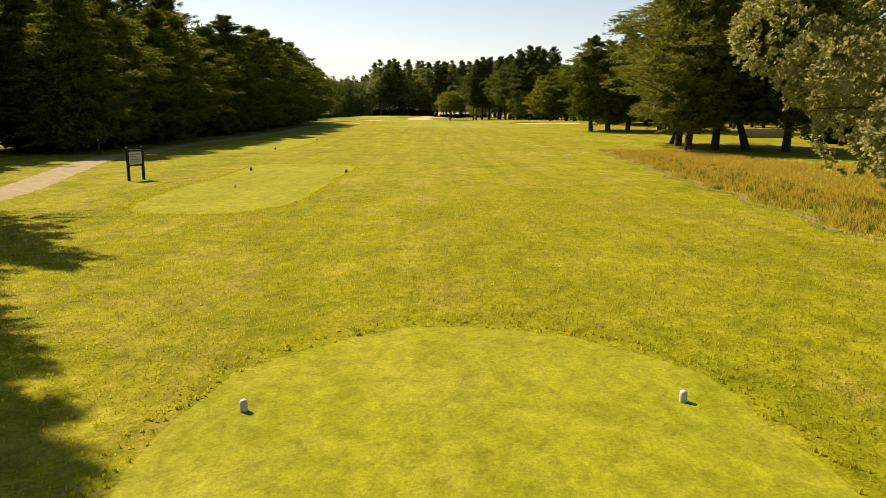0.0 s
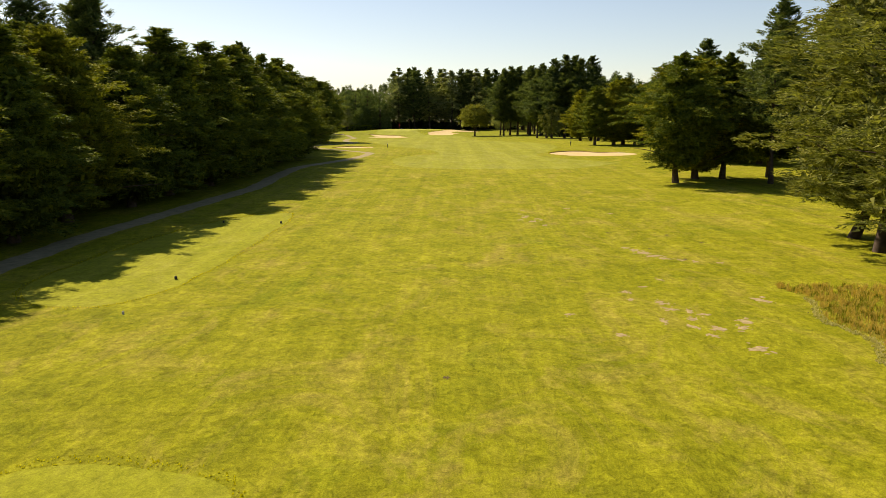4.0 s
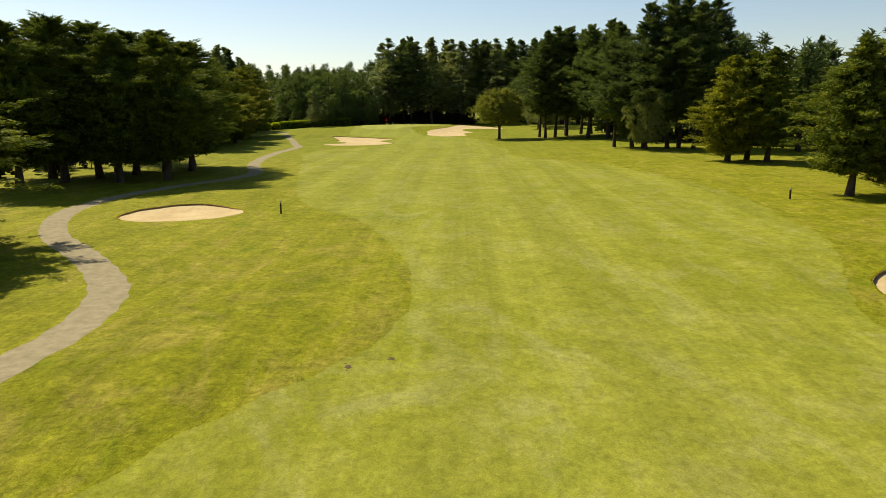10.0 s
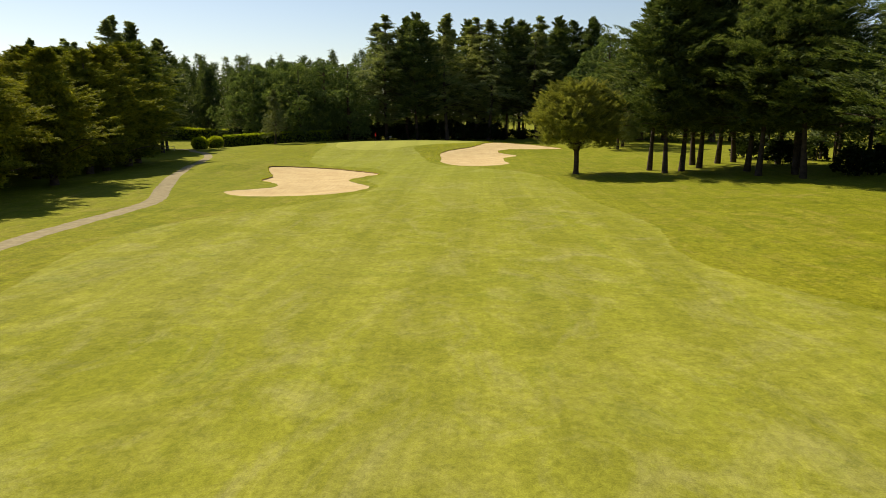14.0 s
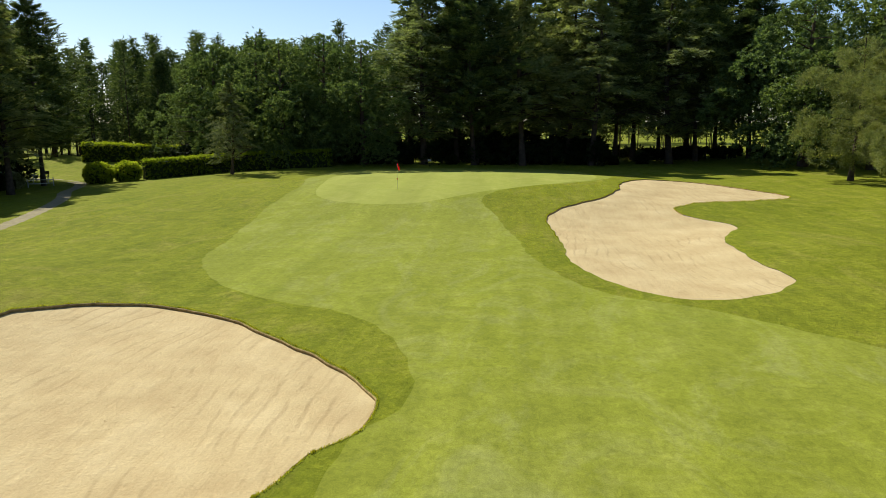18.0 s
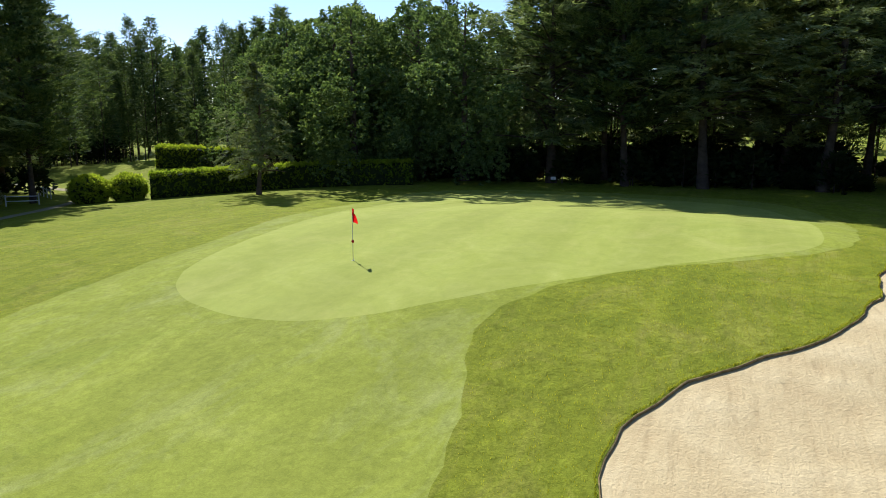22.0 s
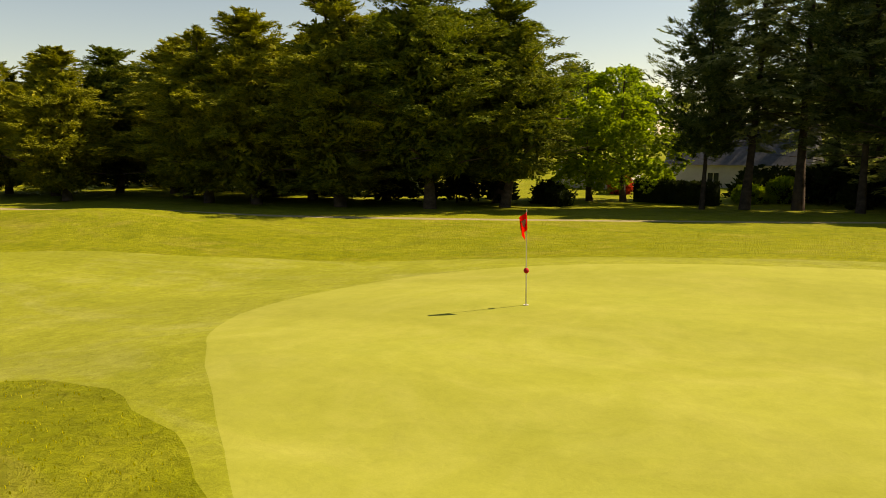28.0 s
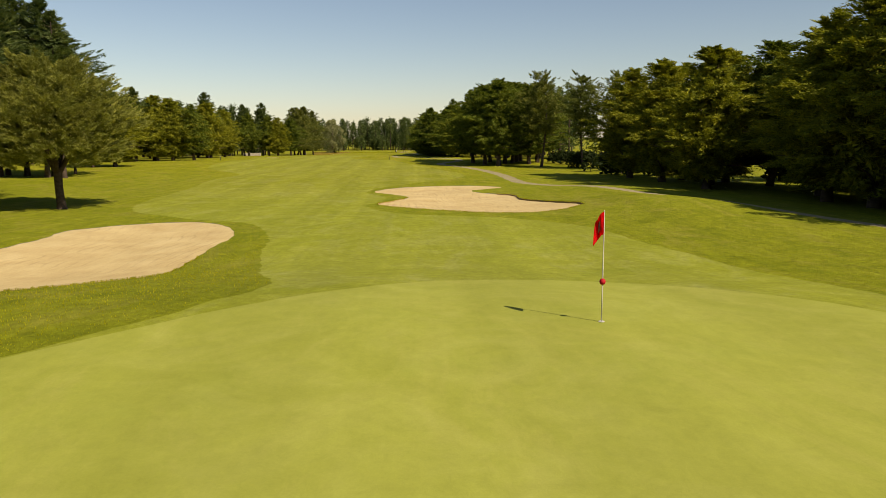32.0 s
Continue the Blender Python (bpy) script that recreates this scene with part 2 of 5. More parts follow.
CYPRESS_LEAF = leaf_material("cypress_foliage", (0.024, 0.038, 0.008), (0.092, 0.126, 0.019), (0.3, 0.31, 0.038), 0.24)
GOLD_LEAF = leaf_material("golden_cypress_foliage", (0.036, 0.05, 0.009), (0.165, 0.18, 0.02), (0.42, 0.39, 0.04), 0.26)
PALE_PINE_LEAF = leaf_material("pale_pine_needles", (0.05, 0.068, 0.03), (0.16, 0.19, 0.08), (0.36, 0.38, 0.17), 0.42)
PINE_LEAF = leaf_material("pine_needles", (0.022, 0.038, 0.014), (0.066, 0.096, 0.032), (0.23, 0.26, 0.09), 0.34)
GREY_LEAF = leaf_material("soft_pine_needles", (0.075, 0.095, 0.032), (0.17, 0.19, 0.065), (0.3, 0.3, 0.11), 0.34)
OAK_LEAF = leaf_material("oak_leaves", (0.048, 0.074, 0.025), (0.11, 0.155, 0.05), (0.28, 0.33, 0.12), 0.34)
LIME_LEAF = leaf_material("fresh_green_leaves", (0.08, 0.13, 0.015), (0.19, 0.27, 0.028), (0.36, 0.43, 0.05), 0.5)
POPLAR_LEAF = leaf_material("white_poplar_leaves", (0.106, 0.115, 0.0442), (0.23, 0.239, 0.115), (0.442, 0.442, 0.301), 0.35)
HEDGE_LEAF = leaf_material("laurel_leaves", (0.0952, 0.136, 0.0102), (0.231, 0.286, 0.017), (0.408, 0.435, 0.034), 0.5)
# dark shrub foliage; its near-black also stands for shade under trees and inside hedges
SHRUB_SHADE_LEAF = leaf_material("shrub_and_shade_leaves", (0.0136, 0.0204, 0.0068), (0.0238, 0.034, 0.0102), (0.0408, 0.0544, 0.0136), 0.25)
STRAW = leaf_material("dry_tall_grass", (0.25, 0.195, 0.042), (0.36, 0.265, 0.07), (0.45, 0.33, 0.105), 0.45)
BLADE = leaf_material("green_grass_blades", (0.068, 0.0816, 0.00816), (0.122, 0.136, 0.0136), (0.204, 0.204, 0.034), 0.35)

# ---- the lie of the land ----
BASE_Y = [-60, 40, 62, 95, 130, 170, 205, 260, 290, 320, 360, 460]
BASE_Z = [0, 0, 0.05, 0.95, 1.25, 1.5, 1.35, 1.2, 1.5, 1.9, 2.2, 2.4]
MOUNDS = [(-35, 284, 6, 9, 0.9), (-36, 266, 6, 8, 0.5), (-9, 137, 5, 7, 0.25), (-30, 152, 6, 8, 0.3),
          (20, 155, 7, 5, 0.35), (-19, 176, 6, 4, 0.4), (6, 300, 4, 5, 0.4), (-86, 378, 16, 12, 1.7)]


def smooth(a, b, v):
    t = np.clip((v - a) / (b - a), 0, 1)
    return t * t * (3 - 2 * t)


def terrain(x, y):
    x, y = np.asarray(x, float), np.asarray(y, float)
    z = sum(np.interp(y + d, BASE_Y, BASE_Z) for d in (-16, -8, 0, 8, 16)) / 5
    z = z + smooth(10, 28, x) * 0.5 * smooth(110, 200, y)
    z = z - smooth(-38, -75, x) * 1.4 * smooth(250, 320, y)
    r = np.sqrt(((x + 14) / 21) ** 2 + ((y - 327) / 15) ** 2)
    z = z + 1.15 * (1 - smooth(0.55, 1.55, r))
    for mx, my, sx, sy, a in MOUNDS:
        z = z + a * np.exp(-((x - mx) / sx) ** 2 - ((y - my) / sy) ** 2)
    return z


def height(x, y):
    return float(terrain(x, y))


def curve_points(ctrl, closed=True, steps=8):
    """A smooth line through control points."""
    c = np.array(ctrl, float)
    n = len(c)
    out = []
    for i in range(n if closed else n - 1):
        if closed:
            p0, p1, p2, p3 = c[i - 1], c[i], c[(i + 1) % n], c[(i + 2) % n]
        else:
            p0, p1, p2, p3 = c[max(i - 1, 0)], c[i], c[i + 1], c[min(i + 2, n - 1)]
        for k in range(steps):
            t = k / steps
            out.append(0.5 * (2 * p1 + (p2 - p0) * t + (2 * p0 - 5 * p1 + 4 * p2 - p3) * t * t + (3 * p1 - p0 - 3 * p2 + p3) * t ** 3))
    if not closed:
        out.append(c[-1])
    return np.array(out)


def distance_to(pts, x, y, closed=True):
    """Distance to a line, negative inside a closed one."""
    shape = x.shape
    p = np.stack([x.ravel(), y.ravel()], 1)
    a = pts
    b = np.roll(pts, -1, 0) if closed else pts[1:]
    a = a if closed else pts[:-1]
    best = np.full(len(p), 1e9)
    inside = np.zeros(len(p), bool)
    for (ax, ay), (bx, by) in zip(a, b):
        dx, dy = bx - ax, by - ay
        t = np.clip(((p[:, 0] - ax) * dx + (p[:, 1] - ay) * dy) / (dx * dx + dy * dy + 1e-12), 0, 1)
        best = np.minimum(best, (p[:, 0] - ax - t * dx) ** 2 + (p[:, 1] - ay - t * dy) ** 2)
        if closed and ay != by:
            cross = (ay > p[:, 1]) != (by > p[:, 1])
            inside ^= cross & (p[:, 0] < (bx - ax) * (p[:, 1] - ay) / (by - ay) + ax)
    d = np.sqrt(best)
    return np.where(inside, -d, d).reshape(shape)


TEE_BACK = [(-2.3, 2), (-1.7, 4.1), (-0.2, 5.2), (1.2, 5.0), (2.4, 4), (2.9, 2), (3, -4), (2.8, -12), (-2.2, -12), (-2.4, -4)]
TEE_MIDDLE = [(-4, 34.5), (-4.1, 26), (-4.1, 19.5), (-4.9, 16.5), (-6.5, 15.6), (-8.4, 16.6), (-9.2, 22), (-9, 28), (-9.3, 35), (-7.2, 36.2)]
TEE_FRONT = [(-11, 70.5), (-11, 60), (-11.6, 51), (-14, 48), (-17.5, 51), (-17.3, 60), (-15.6, 68), (-12.6, 72.4)]
FAIR_LEFT = [(0, 109), (-6, 112), (-8.5, 124), (-7.5, 131), (-2.8, 140), (-2.8, 150), (-6.8, 163), (-12.6, 172), (-17, 190),
             (-22, 215), (-25.2, 232), (-23, 242), (-18, 250), (-14.6, 257), (-13.5, 261.5), (-13.5, 264.5), (-14.8, 268), (-15.4, 271), (-15.3, 275), (-14.2, 279), (-16.8, 285),
             (-23, 288.5), (-27, 294), (-28.2, 300), (-29.3, 306.5), (-30.1, 312), (-30.3, 318), (-30.6, 324), (-32.3, 331), (-34.5, 342), (-33, 353), (-26, 357.5)]
FAIR_RIGHT = [(-15, 358), (-5, 355.5), (-1, 346), (-1.6, 333), (-3.4, 328.3), (-7.0, 324.8), (-10.3, 321.9), (-12.8, 317.9), (-13.8, 313.6),
              (-12.5, 309), (-11.3, 303), (-10.6, 298), (-9.3, 293), (-7.6, 289.8), (-4, 287.5), (-1, 284.7), (2.7, 280), (5, 270), (6, 255), (8, 240), (7, 230), (9, 223),
              (17.4, 207), (20, 190), (21.6, 174), (19, 155), (14.4, 143), (14, 135), (19, 127), (23, 121), (19.5, 116), (15.7, 111), (11, 109), (5, 108.2)]
PUTTING = [(-28, 319), (-27, 316.2), (-25, 314.1), (-22.3, 312.9), (-19.6, 312.8), (-17.2, 314), (-15, 316.3), (-12.6, 319.2), (-9.3, 323.2), (-6.2, 326.4),
           (-3.6, 329.6), (-3, 336), (-3.4, 346), (-6.5, 352.5), (-15, 355), (-24, 355), (-30.5, 351.5), (-32, 345), (-30, 333), (-28.9, 325)]
SAND_GREEN = [(-9.1, 309), (-7.5, 312.7), (-4.5, 316.3), (-2.6, 321), (-1.6, 326), (1.5, 331.5), (6, 333.5), (10, 329), (12.5, 324), (8, 319.5),
              (3, 316.5), (0.4, 313.5), (1, 311), (3.3, 308.5), (1, 303), (0.8, 297), (1.2, 293), (-0.9, 290.2), (-4.2, 289), (-7, 291.6), (-8.5, 296.5), (-8.6, 302)]
SAND_APPROACH = [(-27.2, 258.6), (-25, 261), (-23.6, 263), (-24.2, 266), (-26.8, 269), (-26.8, 273.5), (-28.8, 279), (-29.6, 283.5), (-26.6, 286),
                 (-22.5, 285), (-18.5, 281.8), (-15, 277.6), (-16.4, 273.4), (-17.4, 270), (-16, 266.8), (-14.2, 263.6), (-14.8, 260), (-17, 257), (-21, 255.2), (-25, 255.6)]
SAND_RIGHT = [(16.7, 146), (18.8, 149), (22.4, 149.6), (24.9, 147), (28.5, 146.5), (30.6, 142.5), (29, 138.6), (25.5, 136.6), (20, 136.8), (16.6, 140.5)]
SAND_LEFT = [(-23.9, 165.5), (-23.2, 169), (-20.5, 170.8), (-17.4, 169.3), (-15.6, 166.8), (-17, 164), (-20, 162.8), (-22.6, 163.2)]
TRACK_LINE = [(-20, -20), (-16, -5), (-13, 10), (-14.3, 20), (-17, 30), (-20, 41), (-21, 60), (-20.4, 68), (-19, 80), (-18.1, 88), (-18.6, 98),
              (-18.8, 110), (-17, 118), (-14.6, 128), (-13.5, 138), (-14.2, 144), (-16.5, 148.5), (-20.5, 153.5), (-24.5, 158.5), (-27.8, 165.5),
              (-28.8, 173), (-27, 183), (-24, 191), (-23.6, 198), (-26.8, 208), (-29, 220), (-30.3, 235), (-30.5, 250), (-33.5, 260), (-38, 275),
              (-42.5, 292), (-47, 308), (-53, 322), (-58.5, 331), (-61.5, 338), (-66, 345), (-75, 352), (-95, 356)]


def spread(a, b, step, far):
    """Even steps from a to b, then ever longer ones out to far on both sides."""
    mid = list(np.arange(a, b + step / 2, step))
    lo, hi, s = [a], [b], step
    while hi[-1] < b + far:
        s *= 1.35
        lo.append(lo[-1] - s)
        hi.append(hi[-1] + s)
    return np.array(lo[:0:-1] + mid + hi[1:])


GX, GY = spread(-64, 34, 0.65, 1500), spread(-14, 362, 0.65, 1500)
NX, NY = len(GX), len(GY)
MX, MY = np.meshgrid(GX, GY)
ZONES = [("bunker_green", SAND_GREEN, "sand"), ("bunker_approach", SAND_APPROACH, "sand"), ("bunker_right", SAND_RIGHT, "sand"),
         ("bunker_left", SAND_LEFT, "sand"), ("track", TRACK_LINE, "track"), ("green", PUTTING, "green"), ("fairway", FAIR_LEFT + FAIR_RIGHT, "fairway"),
         ("tee_back", TEE_BACK, "tee"), ("tee_middle", TEE_MIDDLE, "tee"), ("tee_front", TEE_FRONT, "tee")]


def field(kind, ctrl):
    """How far each grid corner lies from a zone's edge, negative inside."""
    pts = curve_points(ctrl, kind != "track")
    near = (MX > pts[:, 0].min() - 4) & (MX < pts[:, 0].max() + 4) & (MY > pts[:, 1].min() - 4) & (MY < pts[:, 1].max() + 4)
    out = np.full(MX.shape, 9.0)
    out[near] = distance_to(pts, MX[near], MY[near], kind != "track")
    if kind == "track":
        out[near] -= np.interp(MY[near], [250, 275], [0.8, 0.66])
    wob = 0.07 * np.sin(MX * 2.3 + MY * 1.1) + 0.06 * np.sin(MX * 0.9 - MY * 3.1)
    return out + (wob if kind != "green" else wob * 0.3)


FIELDS = {name: field(kind, ctrl) for name, ctrl, kind in ZONES}


def cut(poly, values):
    """Parts of a polygon where the value is below and above nought, and the cut between."""
    low, high, edge = [], [], []
    n = len(poly)
    for i in range(n):
        p, q, a, b = poly[i], poly[(i + 1) % n], values[i], values[(i + 1) % n]
        (low if a < 0 else high).append(p)
        if (a < 0) != (b < 0):
            t = a / (a - b)
            c = tuple(pc + (qc - pc) * t for pc, qc in zip(p, q))
            low.append(c)
            high.append(c)
            edge.append(c)
    return low, high, edge


LIP_HEIGHT = {"bunker_green": 0.05, "bunker_approach": 0.09, "bunker_right": 0.11, "bunker_left": 0.11}
MIDDLE = {name: np.mean(np.array(ctrl), 0) for name, ctrl, kind in ZONES}


def sand_drop(name, x, y):
    """How deep the sand lies below the turf at its edge: a cut step on the green's side, nearly flush on the tee's."""
    cx, cy = MIDDLE[name]
    up = (0.85 * (y - cy) - 0.55 * (x - cx)) / (math.hypot(y - cy, x - cx) + 0.01)
    return 0.02 + LIP_HEIGHT[name] * float(smooth(-0.55, 0.7, up))


def build_land():
    order = [z[0] for z in ZONES]
    faces = {k: [] for k in order + ["ground"]}
    verts = {k: [] for k in order + ["ground"]}
    index = {k: {} for k in order + ["ground"]}
    edges = {k: [] for k in order}
    stack = np.stack([FIELDS[k] for k in order])
    corner = [stack[:, :-1, :-1], stack[:, :-1, 1:], stack[:, 1:, 1:], stack[:, 1:, :-1]]
    lows = np.minimum.reduce(corner) < 0
    highs = np.maximum.reduce(corner) >= 0

    def add(zone, poly):
        ids = []
        for p in poly:
            key = (round(p[0], 4), round(p[1], 4))
            if key not in index[zone]:
                index[zone][key] = len(verts[zone])
                verts[zone].append(key)
            ids.append(index[zone][key])
        ids = [a for a, b in zip(ids, ids[1:] + ids[:1]) if a != b]
        if len(ids) > 2:
            faces[zone].append(ids)

    for j in range(NY - 1):
        for i in range(NX - 1):
            poly = [(GX[i], GY[j]), (GX[i + 1], GY[j]), (GX[i + 1], GY[j + 1]), (GX[i], GY[j + 1])]
            if not lows[:, j, i].any():
                add("ground", poly)
                continue
            vals = stack[:, (j, j, j + 1, j + 1), (i, i + 1, i + 1, i)].T
            rest = [tuple(p) + tuple(v) for p, v in zip(poly, vals)]
            for k, name in enumerate(order):
                if not lows[k, j, i] or len(rest) < 3:
                    continue
                low, rest, edge = cut(rest, [p[2 + k] for p in rest])
                if len(low) > 2:
                    add(name, low)
                if len(edge) == 2:
                    edges[name].append((edge[0][:2], edge[1][:2]))
            if len(rest) > 2:
                add("ground", rest)
    return faces, verts, edges


def link_mesh(name, verts, faces, mat, smooth_shade=True):
    me = bpy.data.meshes.new(name)
    me.from_pydata(verts, [], faces)
    if mat:
        me.materials.append(mat)
    if smooth_shade:
        me.polygons.foreach_set("use_smooth", [True] * len(me.polygons))
    return new(name, me)


LAND_FACES, LAND_VERTS, LAND_EDGES = build_land()
LAND_LOOK = {"ground": ("ground", ROUGH, "uneven yellow-green mown rough grass with dry patches", "grass"),
             "green": ("putting_green", GREEN, "smooth pale green putting green mown very short", "putting green"),
             "fairway": ("fairway", FAIRWAY, "short mown striped green fairway grass", "fairway"),
             "track": ("road", TRACK, "narrow pale grey gravel cart track beside the trees", "path")}


def zone_height(zone, pts):
    a = np.array(pts)
    z = terrain(a[:, 0], a[:, 1])
    if zone.startswith("bunker"):
        d = np.minimum(distance_to(curve_points(dict((n, c) for n, c, k in ZONES)[zone]), a[:, 0], a[:, 1]), 0)
        drop = np.array([sand_drop(zone, *p) for p in pts])
        z = z - drop * (1 - smooth(0, -4, d) * 0.5) - 0.18 * smooth(0, -4.5, d)
    return z


for zone in LAND_FACES:
    z = zone_height(zone, LAND_VERTS[zone])
    vs = [(x, y, h) for (x, y), h in zip(LAND_VERTS[zone], z)]
    if zone.startswith("bunker"):
        ob = tagged(link_mesh("bunker", vs, LAND_FACES[zone], SAND), "pale raked sand bunker sunk into the grass", "bunker", "sand bunkers", "structure")
        lv, lf = [], []
        for a, b in LAND_EDGES[zone]:
            if sand_drop(zone, *a) < 0.05:
                continue
            k = len(lv)
            for p in (a, b):
                h = height(*p)
                d = sand_drop(zone, *p)
                out = np.array(p) - MIDDLE[zone]
                out = out / (np.linalg.norm(out) + 1e-6) * 0.08
                wob = 0.018 * math.sin(p[0] * 7) + 0.018 * math.sin(p[1] * 9)
                lv += [(p[0], p[1], h - d - 0.05), (p[0] - out[0] * 0.5, p[1] - out[1] * 0.5, h - d * 0.35),
                       (p[0] - out[0] * 0.2, p[1] - out[1] * 0.2, h + 0.005 + wob * 0.5), (p[0] + out[0] * 0.5, p[1] + out[1] * 0.5, h - 0.02)]
            for s in range(3):
                lf.append((k + s, k + s + 1, k + 5 + s, k + 4 + s))
        lip = link_mesh("edge", lv, lf, LIP)
        lip.parent = ob
        tagged(lip, "dark ragged turf edge of cut soil")
    elif zone.startswith("tee"):
        tagged(link_mesh("tee_box", vs, LAND_FACES[zone], TEE), "flat closely mown tee box grass", "tee box", "tee boxes", "structure")
    else:
        name, mat, label, cat = LAND_LOOK[zone]
        tagged(link_mesh(name, vs, LAND_FACES[zone], mat), label, cat, kind="structure")

# ---- trees ----


def part(name, bm, mat, parent, label=""):
    me = bpy.data.meshes.new(name)
    bm.to_mesh(me)
    bm.free()
    me.materials.append(mat)
    ob = new(name, me)
    ob.parent = parent
    if label:
        ob["label"] = label
    return ob


def array_part(name, verts, faces, mat, parent, label="", smooth_shade=False):
    me = bpy.data.meshes.new(name)
    if isinstance(verts, np.ndarray):
        m, k = faces.shape
        me.vertices.add(len(verts))
        me.vertices.foreach_set("co", verts.astype(np.float32).ravel())
        me.loops.add(m * k)
        me.loops.foreach_set("vertex_index", faces.astype(np.int32).ravel())
        me.polygons.add(m)
        me.polygons.foreach_set("loop_start", np.arange(0, m * k, k, dtype=np.int32))
        me.update(calc_edges=True)
    else:
        me.from_pydata(verts, [], faces)
    me.materials.append(mat)
    if smooth_shade:
        me.polygons.foreach_set("use_smooth", [True] * len(me.polygons))
    ob = new(name, me)
    ob.parent = parent
    if label:
        ob["label"] = label
    return ob


def tube(verts, faces, pts, radii, sides=7):
    """A tapered limb along a line of points."""
    start = len(verts)
    for k, (p, r) in enumerate(zip(pts, radii)):
        d = (pts[min(k + 1, len(pts) - 1)] - pts[max(k - 1, 0)])
        d = d / (np.linalg.norm(d) + 1e-9)
        u = np.cross(d, (0.3, 0.9, 0.1))
        u /= np.linalg.norm(u) + 1e-9
        v = np.cross(d, u)
        for s in range(sides):
            a = 2 * math.pi * s / sides
            verts.append(tuple(p + r * (math.cos(a) * u + math.sin(a) * v)))
    for k in range(len(pts) - 1):
        for s in range(sides):
            a, b = start + k * sides + s, start + k * sides + (s + 1) % sides
            faces.append((a, b, b + sides, a + sides))


def leaves(rng, centres, dirs, count, length, width, spread_out, flat):
    """Pointed leaves (two triangles each) in a burst at every centre, leaning along its direction."""
    c = np.repeat(centres, count, 0)
    n = len(c)
    d = np.repeat(dirs, count, 0) + rng.normal(0, spread_out, (n, 3)) * np.array([1, 1, flat])
    d /= np.linalg.norm(d, axis=1)[:, None] + 1e-9
    side = np.cross(d, rng.normal(0, 1, (n, 3)) * np.array([1 - flat * 0, 1, 1]) + np.array([0, 0, 1.6 * (1 - flat)]))
    side /= np.linalg.norm(side, axis=1)[:, None] + 1e-9
    ln = length * rng.uniform(0.6, 1.3, (n, 1))
    w = width * rng.uniform(0.7, 1.3, (n, 1))
    base = c + rng.normal(0, length * 0.28, (n, 3))
    mid = base + d * ln * 0.5
    v = np.stack([base, mid + side * w * 0.5, base + d * ln, mid - side * w * 0.5], 1).reshape(-1, 3)
    f = np.arange(4 * n).reshape(-1, 4)
    return v, f


def needles(rng, centres, dirs, count, length, width, spread_out, flat):
    """Slim sprays, one pointed triangle each, in a burst at every centre, leaning along its direction."""
    c = np.repeat(centres, count, 0)
    n = len(c)
    d = np.repeat(dirs, count, 0) + rng.normal(0, spread_out, (n, 3)) * np.array([1, 1, flat])
    d /= np.linalg.norm(d, axis=1)[:, None] + 1e-9
    side = np.cross(d, rng.normal(0, 1, (n, 3)) + np.array([0, 0, 1.6 * (1 - flat)]))
    side /= np.linalg.norm(side, axis=1)[:, None] + 1e-9
    ln = length * rng.uniform(0.6, 1.3, (n, 1))
    w = width * rng.uniform(0.7, 1.3, (n, 1)) * 0.5
    base = c + rng.normal(0, length * 0.4, (n, 3))
    v = np.stack([base - side * w, base + side * w, base + d * ln], 1).reshape(-1, 3)
    return v, np.arange(3 * n).reshape(-1, 3)


def lumpy_core(rng, profile, h0, h1, factor):
    """A rough heart that fills a dense crown, coloured dark for the shade inside."""
    verts, faces = [], []
    rings, sides = 10, 12
    ph = rng.uniform(0, 6.28, 4)
    for k in range(rings + 1):
        t = k / rings
        for s in range(sides):
            a = 2 * math.pi * s / sides
            r = profile(t) * factor * (1 + 0.13 * math.sin(3 * a + ph[0] + 4 * t) + 0.1 * math.sin(5 * a + ph[1] - 7 * t) + rng.normal(0, 0.05))
            verts.append((r * math.cos(a), r * math.sin(a), h0 + (h1 - h0) * t))
    for k in range(rings):
        for s in range(sides):
            a, b = k * sides + s, k * sides + (s + 1) % sides
            faces.append((a, b, b + sides, a + sides))
    return verts, faces


def trunk_mesh(rng, h, r, limbs, lean=0.3, reach=2.0, from_t=0.35):
    verts, faces = [], []
    n = 7
    bend = rng.normal(0, lean, 2)
    pts = [np.array([bend[0] * math.sin(2.2 * k / n), bend[1] * math.sin(2.8 * k / n), h * k / n - (0.25 if k == 0 else 0)]) for k in range(n + 1)]
    radii = [r * (1.45 if k == 0 else 1) * (1 - 0.85 * k / n) for k in range(n + 1)]
    tube(verts, faces, pts, radii, 8)
    for _ in range(limbs):
        t = rng.uniform(from_t, 0.92)
        a = rng.uniform(0, 6.28)
        k = min(int(t * n), n - 1)
        p0 = pts[k] + (pts[k + 1] - pts[k]) * (t * n - k)
        ln = reach * (1.15 - t) * rng.uniform(0.7, 1.2)
        d = np.array([math.cos(a), math.sin(a), rng.uniform(0.1, 0.7)])
        q = [p0 + d * ln * s + np.array([0, 0, -0.15 * ln * s * s]) for s in (0, 0.33, 0.66, 1)]
        tube(verts, faces, q, [r * 0.35 * (1 - t * 0.6) * g for g in (1, 0.8, 0.55, 0.2)], 5)
    return verts, faces


